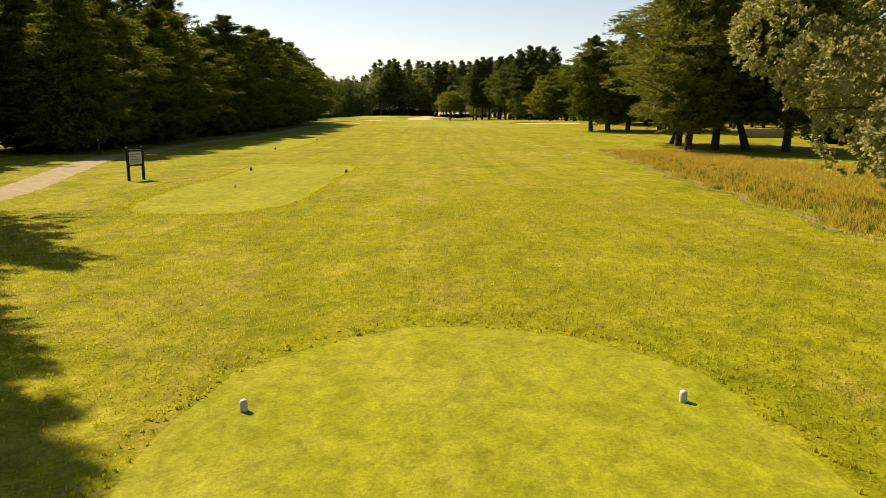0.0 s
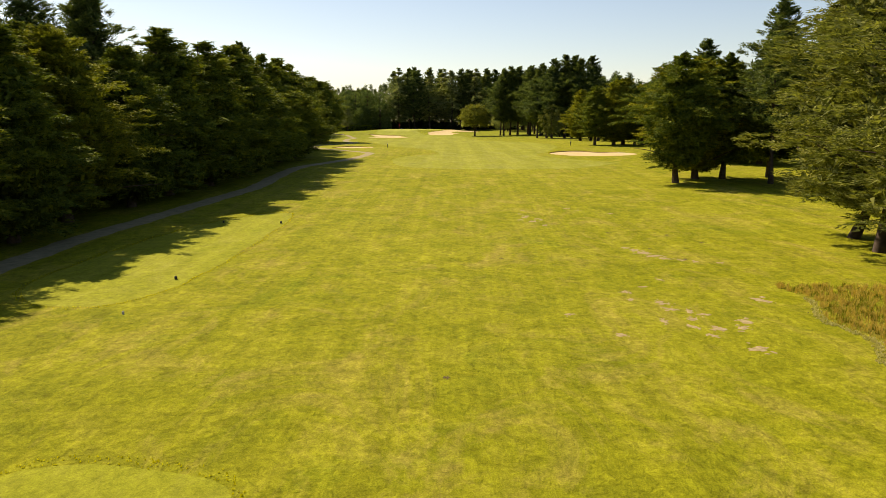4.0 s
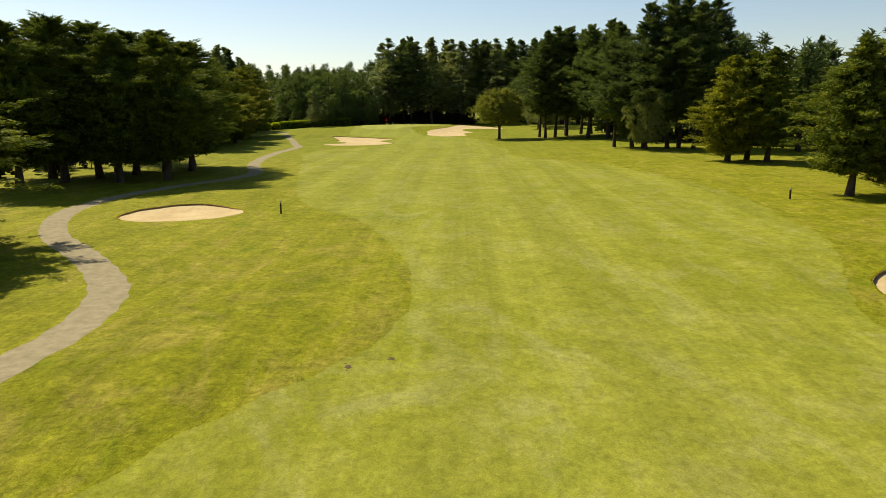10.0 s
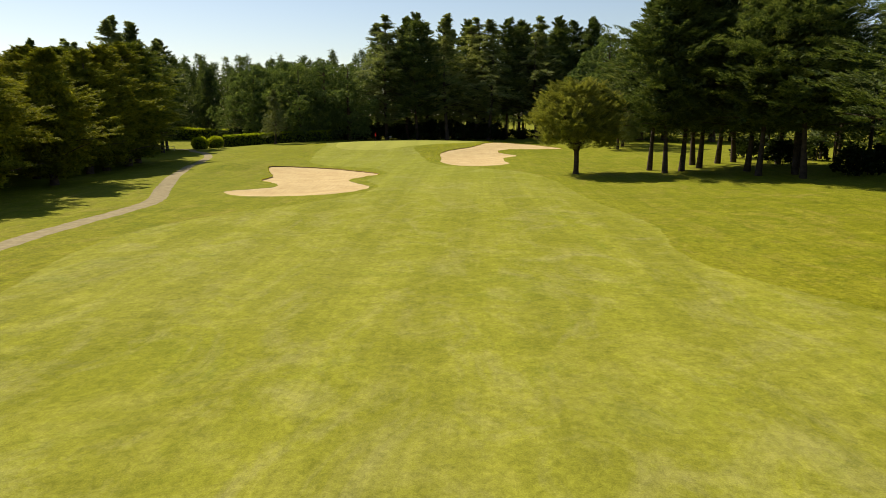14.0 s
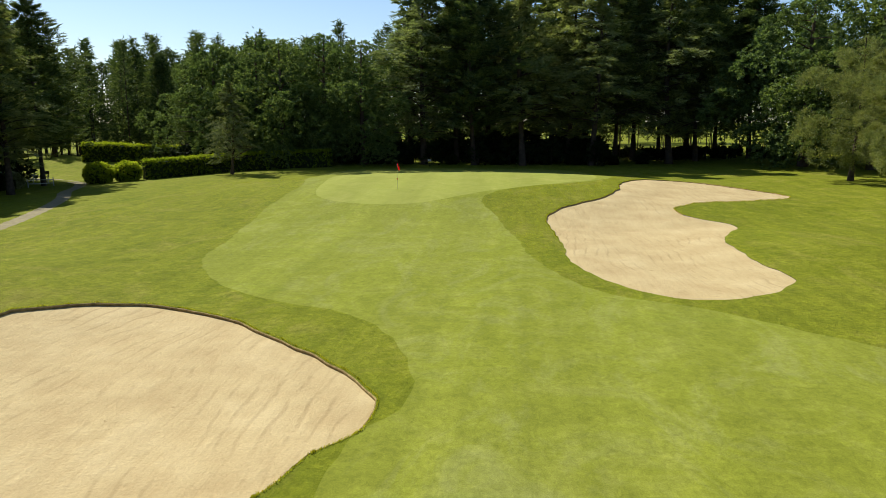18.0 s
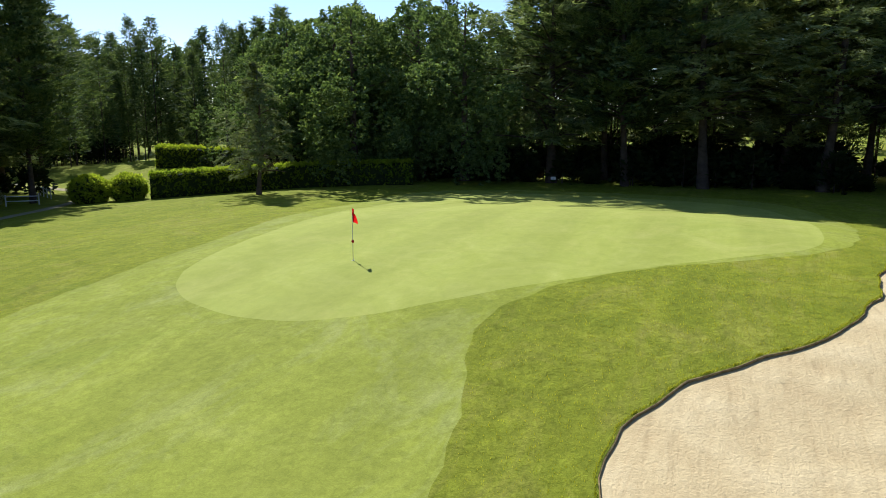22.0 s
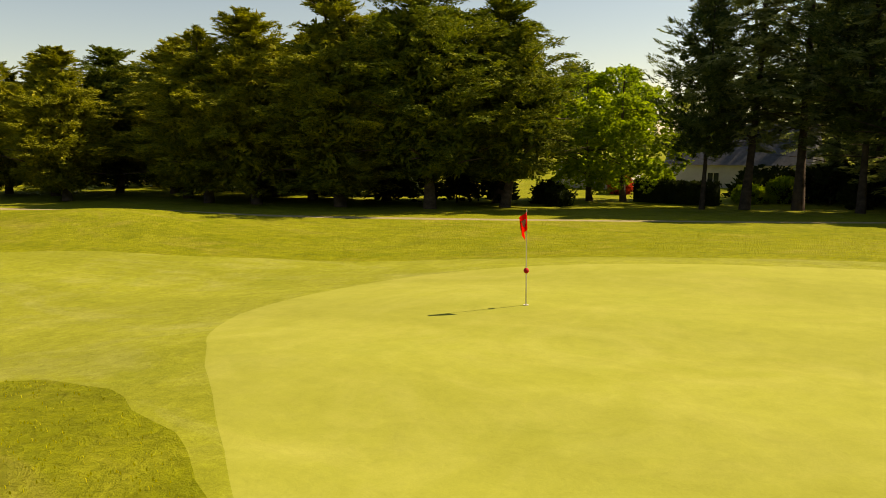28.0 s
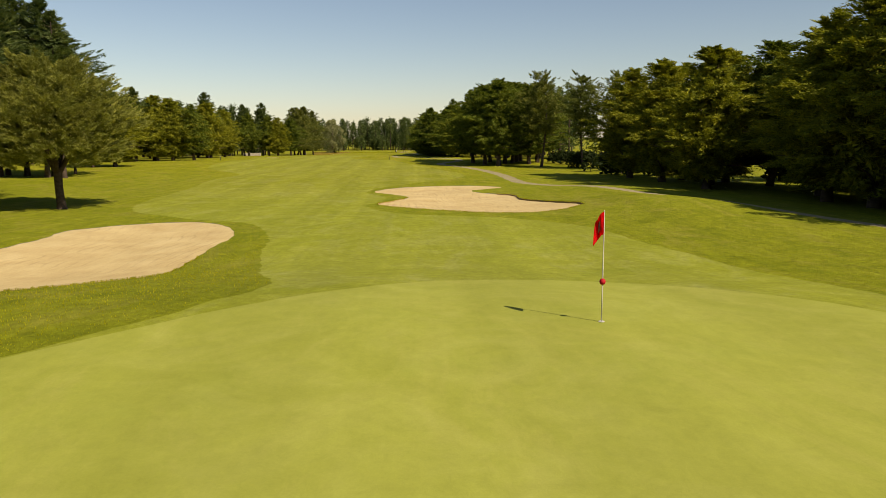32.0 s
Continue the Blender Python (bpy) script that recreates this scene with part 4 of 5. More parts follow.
for x, y, h in [(-40.4, 209.5, 16), (-46, 216.5, 15), (-50, 222, 15)]:
    plant("bare_pine", x, y, h)
for x, y, h in [(-71.3, 305.2, 12), (-72.6, 308, 12.5)]:
    plant("lime", x, y, h, 1.3)
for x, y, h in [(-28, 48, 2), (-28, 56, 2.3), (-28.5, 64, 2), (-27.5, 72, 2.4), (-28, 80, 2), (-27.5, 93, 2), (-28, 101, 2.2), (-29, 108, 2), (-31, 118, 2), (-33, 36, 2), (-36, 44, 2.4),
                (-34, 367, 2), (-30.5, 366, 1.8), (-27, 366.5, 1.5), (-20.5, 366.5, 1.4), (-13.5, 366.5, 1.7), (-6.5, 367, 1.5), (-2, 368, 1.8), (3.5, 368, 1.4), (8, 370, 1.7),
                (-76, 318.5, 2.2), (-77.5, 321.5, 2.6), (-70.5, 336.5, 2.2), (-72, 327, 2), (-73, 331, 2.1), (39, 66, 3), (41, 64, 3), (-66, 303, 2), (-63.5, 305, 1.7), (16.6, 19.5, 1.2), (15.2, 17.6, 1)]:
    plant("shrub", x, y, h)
stone_pine = fir("umbrella_pine_tree", 101, 10.4, leaf_material("umbrella_pine_needles", (0.048, 0.061, 0.017), (0.17, 0.185, 0.047), (0.41, 0.4, 0.1), 0.34), PINE_BARK, umbrella, 0.36, "round-headed umbrella pine with a forked trunk",
                 520, 7, 58, 0.62, 0.5, 0.17, 0.05, rise=0.16, droop=0.06, wide=0.4, thick=0.16, tilt=0.9, rough=0.035, inner=0.62, trunk_r=0.3, heart=1100, heart_size=0.3, lift=0.55, fork=7, hollow=0.12)
stone_pine.matrix_world = drop((1, 1, 1), 8.4, 278.5, 20)
cedar = fir("cedar_tree", 103, 11.8, leaf_material("cedar_needles", (0.07, 0.09, 0.035), (0.15, 0.175, 0.07), (0.26, 0.28, 0.12), 0.25), BARK, cone(4.1, 0.05, 0.2, 1.3), 0.14,
            "slender grey-green cedar with drooping branches", 95, 6, 46, 0.8, 0.32, 0.2, 0.05, rise=0.12, droop=0.3, wide=0.3, thick=0.1, storeys=12, tilt=0.8, heart=120, trunk_r=0.2, limbs=40)
cedar.matrix_world = drop((1, 1, 1), -46.9, 347.8, 70)
poplar = tree("white_poplar_tree", 105, 15, POPLAR_LEAF, BARK, dome(5.4), 0.05, 640, 18, 13, 0.14, 0.1, "pale silver-green poplar with fluttering leaves beside tall grass",
              trunk_r=0.3, rise=-0.1, spread_out=1.0, flat=1.0, limbs=24, core=0.5, lobes=(90, 1.1), needle=False)
poplar.matrix_world = drop((1, 1, 1), 15.9, 18.5, 0)
for k, ob in enumerate([ob for copies in PROTO.values() for ob in copies]):
    ob.matrix_world = drop((1, 1, 1), 62 + (k % 2) * 7, 70 + k * 11, k * 40)

# ---- woods all round, past counting ----


def wood(name, bands, label, seed, mat, leaf=1.0):
    """Bands of (x0, x1, y0, y1, number, height) filled with plain dark pines, in one mesh."""
    rng = np.random.default_rng(seed)
    allv, allf, tv, tf, off = [], [], [], [], 0
    for x0, x1, y0, y1, number, tall in bands:
        for _ in range(number):
            x, y = rng.uniform(x0, x1), rng.uniform(y0, y1)
            h = tall * rng.uniform(0.82, 1.12)
            z = height(x, y)
            r = h * rng.uniform(0.16, 0.22) * (3 if leaf == 0.5 else 1)
            n = {1: 230, 0.9: 150, 0.6: 420}.get(leaf, 90)
            t = rng.uniform(0, 1, n) ** 0.85
            a = rng.uniform(0, 6.28, n)
            rad = r * (1.05 - t ** 1.4) * rng.uniform(0.7, 1.1, n)
            c = np.stack([x + np.cos(a) * rad * 0.8, y + np.sin(a) * rad * 0.8, z + h * (0.14 + 0.86 * t)], 1)
            d = np.stack([np.cos(a), np.sin(a), np.full(n, 0.35)], 1)
            if leaf == 0.6:
                v, f = needles(rng, c, d, 5, 0.7, 0.17, 0.5, 0.8)
            elif leaf >= 0.9:
                v, f = needles(rng, c, d, 5, 0.95, 0.3 / leaf, 0.5, 0.8)
            else:
                v, f = leaves(rng, c, d, 2, 1.5 * leaf, 0.75 * leaf, 0.5, 0.8)
            allv.append(v)
            allf.append(f + off)
            off += len(v)
            tube(tv, tf, [np.array([x, y, z - 0.3]), np.array([x, y, z + h * 0.5]), np.array([x, y, z + h * 0.97])], [0.26 * leaf ** 2, 0.2 * leaf ** 2, 0.04], 5)
    root = tagged(new(name), label, "woodland", kind="stuff")
    array_part("foliage", np.concatenate(allv), np.concatenate(allf), mat, root)
    array_part("trunks", tv, tf, PINE_BARK, root)


wood("pine_wood", [(-170, -40, 400, 430, 110, 21), (-170, -125, 220, 395, 70, 18),
                   (44, 60, 255, 300, 30, 19), (50, 75, 110, 255, 70, 15), (36, 75, 30, 110, 40, 15), (75, 100, -40, 380, 70, 17)],
     "dense dark pine wood closing in the course", 5, PINE_LEAF)
wood("pine_wood", [(-34, 40, 374, 387, 18, 22), (-36, 60, 386, 400, 34, 24), (28, 60, 358, 385, 20, 17), (-40, 2, 400, 430, 24, 25), (34, 90, 400, 430, 22, 25), (-2, 38, 440, 462, 26, 21), (-125, -60, 386, 400, 46, 21), (-66, -38, 372, 386, 22, 19), (-118, -98, 322, 386, 40, 20),
                   (-76, -62, 246, 298, 26, 13)],
     "tall dark pine wood behind the green and the gate", 8, PINE_LEAF, 0.6)
wood("far_wood", [(-60, 75, -70, -40, 170, 15), (-60, 75, -46, -36, 60, 7), (-65, -34, -30, 45, 40, 16), (-60, -36, 45, 180, 70, 15), (-180, -120, -40, 220, 70, 15)],
     "dark mixed wood beyond the tees", 6, PINE_LEAF, 0.9)
# low growth whose near-black colour fills in the shade below the crowns
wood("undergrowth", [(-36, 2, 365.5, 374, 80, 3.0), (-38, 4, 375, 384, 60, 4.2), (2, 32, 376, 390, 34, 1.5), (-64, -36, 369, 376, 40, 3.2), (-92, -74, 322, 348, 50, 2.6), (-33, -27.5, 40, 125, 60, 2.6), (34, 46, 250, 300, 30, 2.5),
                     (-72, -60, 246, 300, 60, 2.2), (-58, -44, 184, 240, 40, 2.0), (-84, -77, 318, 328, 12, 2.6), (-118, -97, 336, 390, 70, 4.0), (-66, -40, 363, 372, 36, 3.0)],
     "near-black undergrowth filling in the shade under the trees", 7, SHRUB_SHADE_LEAF, 0.5)

# ---- hedges ----


def hedge(name, line, wide, tall, label, seed, mat, density=110):
    """A clipped hedge along a line: a solid heart coloured as inner shade and a skin of leaves, longer shoots on top.
    """
    rng = np.random.default_rng(seed)
    pts = curve_points(line, False, 6)
    root = tagged(new(name), label, "hedge")
    cv, cf, cs, ds = [], [], [], []
    for k, p in enumerate(pts):
        d = pts[min(k + 1, len(pts) - 1)] - pts[max(k - 1, 0)]
        d = d / np.linalg.norm(d)
        s = np.array([-d[1], d[0]])
        z = height(*p)
        end = 0.8 if k in (0, len(pts) - 1) else 1.0
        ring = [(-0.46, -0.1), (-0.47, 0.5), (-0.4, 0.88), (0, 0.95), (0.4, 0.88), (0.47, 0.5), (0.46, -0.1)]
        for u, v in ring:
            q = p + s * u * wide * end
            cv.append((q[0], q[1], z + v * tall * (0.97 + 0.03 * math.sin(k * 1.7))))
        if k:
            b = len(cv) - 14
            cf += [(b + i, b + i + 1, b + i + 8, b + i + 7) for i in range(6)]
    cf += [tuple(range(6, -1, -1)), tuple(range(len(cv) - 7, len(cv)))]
    length = np.linalg.norm(np.diff(pts, axis=0), axis=1).sum()
    for _ in range(int(length * density)):
        t = rng.uniform(0, len(pts) - 1.001)
        k = int(t)
        p = pts[k] + (pts[k + 1] - pts[k]) * (t - k)
        d = pts[k + 1] - pts[k]
        d = d / np.linalg.norm(d)
        s = np.array([-d[1], d[0]])
        if rng.uniform() < 0.45:
            u, v, out = rng.uniform(-0.45, 0.45), 0.95 + rng.normal(0, 0.03), (rng.normal(0, 0.3), rng.normal(0, 0.3), 1)
        else:
            side = rng.choice([-1, 1])
            u, v, out = side * (0.48 + rng.normal(0, 0.02)), rng.uniform(0.02, 0.95), (s[0] * side, s[1] * side, 0.5)
        q = p + s * u * wide
        cs.append((q[0], q[1], height(*q) + v * tall))
        ds.append(out)
    v, f = leaves(rng, np.array(cs), np.array(ds), 6, 0.24, 0.13, 0.7, 1.0)
    # near-black heart: the shade between the hedge leaves, put into its colour
    array_part("heart", cv, cf, SHRUB_SHADE_LEAF, root)
    array_part("foliage", v.tolist(), f.tolist(), mat, root)
    return root


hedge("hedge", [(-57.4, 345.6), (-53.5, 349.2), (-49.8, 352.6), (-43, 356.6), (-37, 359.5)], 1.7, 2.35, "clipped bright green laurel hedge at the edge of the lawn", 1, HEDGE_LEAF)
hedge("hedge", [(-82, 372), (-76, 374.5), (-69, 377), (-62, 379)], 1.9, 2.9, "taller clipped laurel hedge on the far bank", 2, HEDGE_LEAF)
hedge("hedge", [(-73.4, 309), (-72.2, 312.5), (-71.2, 316.5)], 1.2, 1.9, "dark clipped garden hedge before the house", 3, SHRUB_SHADE_LEAF)


def ball_bush(x, y, r, tall, seed, mat, label, name="round_bush"):
    rng = np.random.default_rng(seed)
    root = tagged(new(name), label, "bush")
    n = 900
    d = rng.normal(0, 1, (n, 3))
    d /= np.linalg.norm(d, axis=1)[:, None]
    c = d * np.array([r, r, tall * 0.55]) * rng.uniform(0.86, 1.02, (n, 1)) + np.array([0, 0, tall * 0.45])
    c[:, 2] = np.maximum(c[:, 2], rng.uniform(0.02, 0.3, n))
    v, f = leaves(rng, c, d + np.array([0, 0, 0.3]), 7, 0.22, 0.12, 0.7, 1.0)
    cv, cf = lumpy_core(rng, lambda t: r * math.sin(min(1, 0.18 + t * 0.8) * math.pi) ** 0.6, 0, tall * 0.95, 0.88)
    # heart painted near black as the shade behind the bush's leaves
    array_part("heart", cv, cf, SHRUB_SHADE_LEAF, root)
    array_part("foliage", v.tolist(), f.tolist(), mat, root)
    root.matrix_world = drop((1, 1, 1), x, y, 0)
    return root


ball_bush(-61.4, 342.3, 1.7, 2.5, 11, HEDGE_LEAF, "rounded laurel bush at the end of the hedge")
ball_bush(-58.9, 344.4, 1.6, 2.4, 12, HEDGE_LEAF, "rounded laurel bush at the end of the hedge")
ball_bush(-70, 338.4, 1.3, 1.9, 13, POPLAR_LEAF, "bush with pale flowers beside the white gate")
ball_bush(-80.5, 305.6, 1.2, 1.9, 14, leaf_material("red_blossom", (0.25, 0.02, 0.02), (0.45, 0.04, 0.04), (0.6, 0.1, 0.08)), "red flowering shrub in the garden", "flowering_shrub")
ball_bush(-83.5, 309.5, 0.9, 2.5, 15, LIME_LEAF, "clipped cone-shaped evergreen in the garden", "topiary")
ball_bush(-74.5, 318.6, 1.3, 1.6, 16, LIME_LEAF, "rounded garden bush under the pine")
ball_bush(-76, 321.3, 1.5, 2.2, 17, LIME_LEAF, "rounded garden bush under the pine")

# ---- golf furniture ----


def box(bm, x0, y0, z0, x1, y1, z1):
    vs = [bm.verts.new(p) for p in ((x0, y0, z0), (x1, y0, z0), (x1, y1, z0), (x0, y1, z0), (x0, y0, z1), (x1, y0, z1), (x1, y1, z1), (x0, y1, z1))]
    for q in ((3, 2, 1, 0), (4, 5, 6, 7), (0, 1, 5, 4), (1, 2, 6, 5), (2, 3, 7, 6), (3, 0, 4, 7)):
        bm.faces.new([vs[i] for i in q])
    return bm


def boxed(*dims, bevel=0.0):
    bm = box(bmesh.new(), *dims)
    if bevel:
        bmesh.ops.bevel(bm, geom=bm.edges[:], offset=bevel, segments=2, affect="EDGES", profile=0.5)
    return bm


def turned(profile, sides=16):
    """A solid of revolution from (radius, height) pairs."""
    bm = bmesh.new()
    rings = [[bm.verts.new((r * math.cos(2 * math.pi * s / sides), r * math.sin(2 * math.pi * s / sides), z)) for s in range(sides)] for r, z in profile]
    for a, b in zip(rings, rings[1:]):
        for s in range(sides):
            f = bm.faces.new((a[s], a[(s + 1) % sides], b[(s + 1) % sides], b[s]))
            f.smooth = True
    bm.faces.new(rings[0][::-1])
    bm.faces.new(rings[-1])
    return bm


flag = tagged(new("flagstick"), "white flagstick with a limp red flag standing in the hole", "flagstick")
part("pole", turned([(0.013, -0.1), (0.013, 0.7), (0.011, 1.4), (0.009, 2.12), (0.004, 2.135)], 10), WHITE_PAINT, flag)
part("marker_ball", turned([(0.01, 0.72), (0.035, 0.727), (0.054, 0.755), (0.06, 0.78), (0.054, 0.805), (0.035, 0.833), (0.01, 0.84)], 16), RED, flag, "red plastic ball on the stick")


def cloth_point(u, v):
    x = 0.2 * u ** 0.8
    fold = (0.03 + 0.075 * u) * math.sin(u * 6.5 + v * 1.6) + 0.05 * u * v
    return Vector((x * 0.75 + 0.44 * fold, -x * 0.38 + 0.9 * fold, 2.11 - 0.43 * v - 0.22 * u ** 1.3))


def flag_cloth():
    """A cloth hung from its hoist edge, folded down by its own weight."""
    bm = bmesh.new()
    rows, cols = 10, 12
    grid = []
    for j in range(rows + 1):
        v = j / rows
        line = []
        for i in range(cols + 1):
            u = i / cols
            line.append(bm.verts.new(cloth_point(u, v)))
        grid.append(line)
    for j in range(rows):
        for i in range(cols):
            bm.faces.new((grid[j][i], grid[j][i + 1], grid[j + 1][i + 1], grid[j + 1][i])).smooth = True
    bmesh.ops.solidify(bm, geom=bm.faces[:], thickness=0.003)
    return bm


RED_CLOTH = leaf_material("thin_red_cloth", (0.62, 0.01, 0.02), (0.7, 0.015, 0.025), (0.75, 0.02, 0.03), 0.48)
cloth = part("flag", flag_cloth(), RED_CLOTH, flag, "limp red cloth flag")
for face in (-1, 1):
    emblem = bmesh.new()
    rows = []
    for j in range(5):
        line = []
        for i in range(5):
            u, v = 0.28 + 0.1 * i, 0.3 + 0.1 * j
            across, down = cloth_point(u + 0.01, v) - cloth_point(u - 0.01, v), cloth_point(u, v + 0.01) - cloth_point(u, v - 0.01)
            line.append(emblem.verts.new(cloth_point(u, v) + across.cross(down).normalized() * face * 0.008))
        rows.append(line)
    for j in range(4):
        for i in range(4):
            emblem.faces.new((rows[j][i], rows[j][i + 1], rows[j + 1][i + 1], rows[j + 1][i])).smooth = True
    bmesh.ops.solidify(emblem, geom=emblem.faces[:], thickness=0.003)
    part("emblem", emblem, WHITE_PAINT, cloth, "plain white patch")
part("cup_rim", turned([(0.054, 0.002), (0.06, 0.006), (0.058, 0.012), (0.05, 0.008)], 20), WHITE_PAINT, flag, "white rim of the hole")
flag.matrix_world = drop((1, 1, 1), -21.15, 319.58, 0)


def tee_marker(name, label, mat, r, h):
    root = tagged(new(name), label, "tee marker", "tee markers")
    part("body", turned([(r * 0.92, -0.03), (r, 0.01), (r, h * 0.72), (r * 0.85, h * 0.9), (r * 0.5, h * 0.99), (r * 0.1, h)], 14), mat, root)
    return root


white_marker = tee_marker("tee_marker", "small white round-topped tee marker on the grass", WHITE_PAINT, 0.036, 0.11)
white_marker.matrix_world = drop((1, 1, 1), -1.74, 2.66, 0)
for x, y in ((2.26, 2.83), (-7.2, 22.9), (-11.8, 47.2)):
    copy_thing(white_marker, drop((1, 1, 1), x, y, 40))
dark_marker = tee_marker("tee_marker", "small dark round-topped tee marker on the grass", BLACK, 0.06, 0.15)
dark_marker.matrix_world = drop((1, 1, 1), -3.95, 30.2, 0)
for x, y in ((-8.7, 31.4), (-11.1, 67.9), (-14.8, 68.0), (-12.0, 52.6)):
    copy_thing(dark_marker, drop((1, 1, 1), x, y, 40))

board = tagged(new("hole_sign"), "dark wooden two-post sign with a pale panel on the grass", "sign")
for x in (-0.4, 0.4):
    post = part("post", boxed(x - 0.045, -0.045, -0.3, x + 0.045, 0.045, 1.31, bevel=0.008), DARK_WOOD, board)
    part("cap", turned([(0.05, 1.31), (0.055, 1.325), (0.04, 1.35), (0.01, 1.36)], 10), DARK_WOOD, post).location.x = x
panel = part("panel", boxed(-0.34, -0.02, 0.66, 0.34, 0.02, 1.16, bevel=0.005), WHITE_PAINT, board, "pale painted panel")
part("rail", boxed(-0.355, -0.035, 1.17, 0.355, 0.035, 1.24, bevel=0.006), DARK_WOOD, board)
part("rail", boxed(-0.355, -0.035, 0.58, 0.355, 0.035, 0.65, bevel=0.006), DARK_WOOD, board)
GREY_PRINT = plain("grey_print", (0.18, 0.22, 0.2), (0.28, 0.3, 0.28), 9)
for k in range(4):
    part("bar", boxed(-0.26, -0.028, 0.74 + 0.1 * k, 0.26 - 0.09 * (k % 3), -0.022, 0.78 + 0.1 * k), GREY_PRINT, panel, "plain dark bar")
board.matrix_world = drop((1, 1, 1), -12.0, 25.9, 68)


def stake(x, y, tall, label):
    root = tagged(new("marker_post"), label, "marker post", "distance posts")
    part("shaft", boxed(-0.055, -0.055, -0.2, 0.055, 0.055, tall, bevel=0.01), BLACK, root)
    part("cap", boxed(-0.058, -0.058, tall * 0.86, 0.058, 0.058, tall * 0.86 + 0.1, bevel=0.01), WHITE_PAINT, root, "white band")
    root.matrix_world = drop((1, 1, 1), x, y, 15)


stake(-12.81, 166.2, 0.85, "black distance post with a white band by the bunker")
stake(24.5, 171.3, 0.85, "black distance post with a white band by the rough")
stake(-22, 44.7, 1.1, "black post with white marks beside the track")

notice = tagged(new("notice"), "small white board on a thin stake behind the green", "sign")
part("stake", turned([(0.02, -0.2), (0.02, 0.85)], 8), DARK_WOOD, notice)
part("plate", boxed(-0.24, -0.015, 0.72, 0.24, 0.015, 1.0, bevel=0.006), WHITE_PAINT, notice, "white plate")
notice.matrix_world = drop((1, 1, 1), -23.2, 361.5, 0)
low_sign = tagged(new("low_sign"), "small dark board on two short legs by the lane", "sign")
part("plate", boxed(-0.45, -0.03, 0.35, 0.45, 0.03, 0.85, bevel=0.01), DARK_WOOD, low_sign)
for x in (-0.35, 0.35):
    part("leg", boxed(x - 0.04, -0.04, -0.2, x + 0.04, 0.04, 0.4), DARK_WOOD, low_sign)
low_sign.matrix_world = drop((1, 1, 1), -77, 355, 20)


def rail_fence(pts, label):
    root = tagged(new("rail_fence"), label, "fence")
    for (x0, y0), (x1, y1) in zip(pts, pts[1:]):
        n = max(1, round(math.hypot(x1 - x0, y1 - y0) / 1.8))
        turn = math.degrees(math.atan2(y1 - y0, x1 - x0))
        step = math.hypot(x1 - x0, y1 - y0) / n
        for k in range(n + 1):
            t = k / n
            x, y = x0 + (x1 - x0) * t, y0 + (y1 - y0) * t
            p = part("post", boxed(-0.05, -0.05, -0.25, 0.05, 0.05, 1.05, bevel=0.008), WHITE_PAINT, root)
            p.matrix_world = pose(x, y, height(x, y), 0, 0, turn)
            if k < n:
                for z in (0.45, 0.88):
                    r = part("rail", boxed(0, -0.02, z - 0.045, step, 0.02, z + 0.045, bevel=0.006), WHITE_PAINT, root)
                    r.matrix_world = pose(x, y, height(x, y), 0, 0, turn)


rail_fence([(-68.6, 339.4), (-66.6, 341.2)], "white painted wooden gate rails by the track")
rail_fence([(-78, 349.5), (-70, 345.2)], "pale wooden rail fence along the lane under pines")

# ---- houses beyond the garden ----
GLASS = bpy.data.materials.new("window_glass")
GLASS.use_nodes = True
gp = GLASS.node_tree.nodes["Principled BSDF"]
gp.inputs["Base Color"].default_value, gp.inputs["Roughness"].default_value = (0.02, 0.025, 0.03, 1), 0.05


def house(x, y, turn, length, depth, eave, ridge, label, roof_mat, openings):
    """A gabled house, its long front along its own x, facing its own -y."""
    root = tagged(new("house"), label, "house")
    wall = part("wall", boxed(-length / 2, -depth / 2, -0.4, length / 2, depth / 2, eave), RENDER_WALL, root)
    bm = bmesh.new()
    o = 0.35
    lo = [bm.verts.new((sx * (length / 2 + o), sy * (depth / 2 + o), eave - 0.12)) for sx, sy in ((-1, -1), (1, -1), (1, 1), (-1, 1))]
    top = [bm.verts.new((sx * (length / 2 + o), 0, ridge)) for sx in (-1, 1)]
    for q in ((lo[0], lo[1], top[1], top[0]), (lo[2], lo[3], top[0], top[1]), (lo[1], lo[2], top[1]), (lo[3], lo[0], top[0]), (lo[3], lo[2], lo[1], lo[0])):
        bm.faces.new(q)
    roof = part("roof", bm, roof_mat, root)
    part("chimney", boxed(length / 2 - 1.2, -0.4, ridge - 1.2, length / 2 - 0.4, 0.4, ridge + 1.0, bevel=0.02), RENDER_WALL, roof)
    for cx, z0, w, h in openings:
        win = part("window", boxed(cx - w / 2, -depth / 2 - 0.06, z0, cx + w / 2, -depth / 2 + 0.02, z0 + h, bevel=0.01), WHITE_PAINT, root)
        for s in (-1, 1):
            part("pane", boxed(cx + s * w / 4 - w / 4 + 0.05, -depth / 2 - 0.075, z0 + 0.07, cx + s * w / 4 + w / 4 - 0.05, -depth / 2 - 0.063, z0 + h - 0.07), GLASS, win)
    slope = (ridge - eave) / (depth / 2)
    sky_light = part("skylight", boxed(-0.5, -0.65, 0, 0.5, 0.65, 0.08, bevel=0.01), GLASS, roof)
    sky_light.matrix_local = pose(length * 0.1, -depth * 0.27, eave + slope * depth * 0.23 + 0.02, math.degrees(math.atan(slope)), 0, 0)
    root.matrix_world = pose(x, y, height(x, y), 0, 0, turn)
    return root


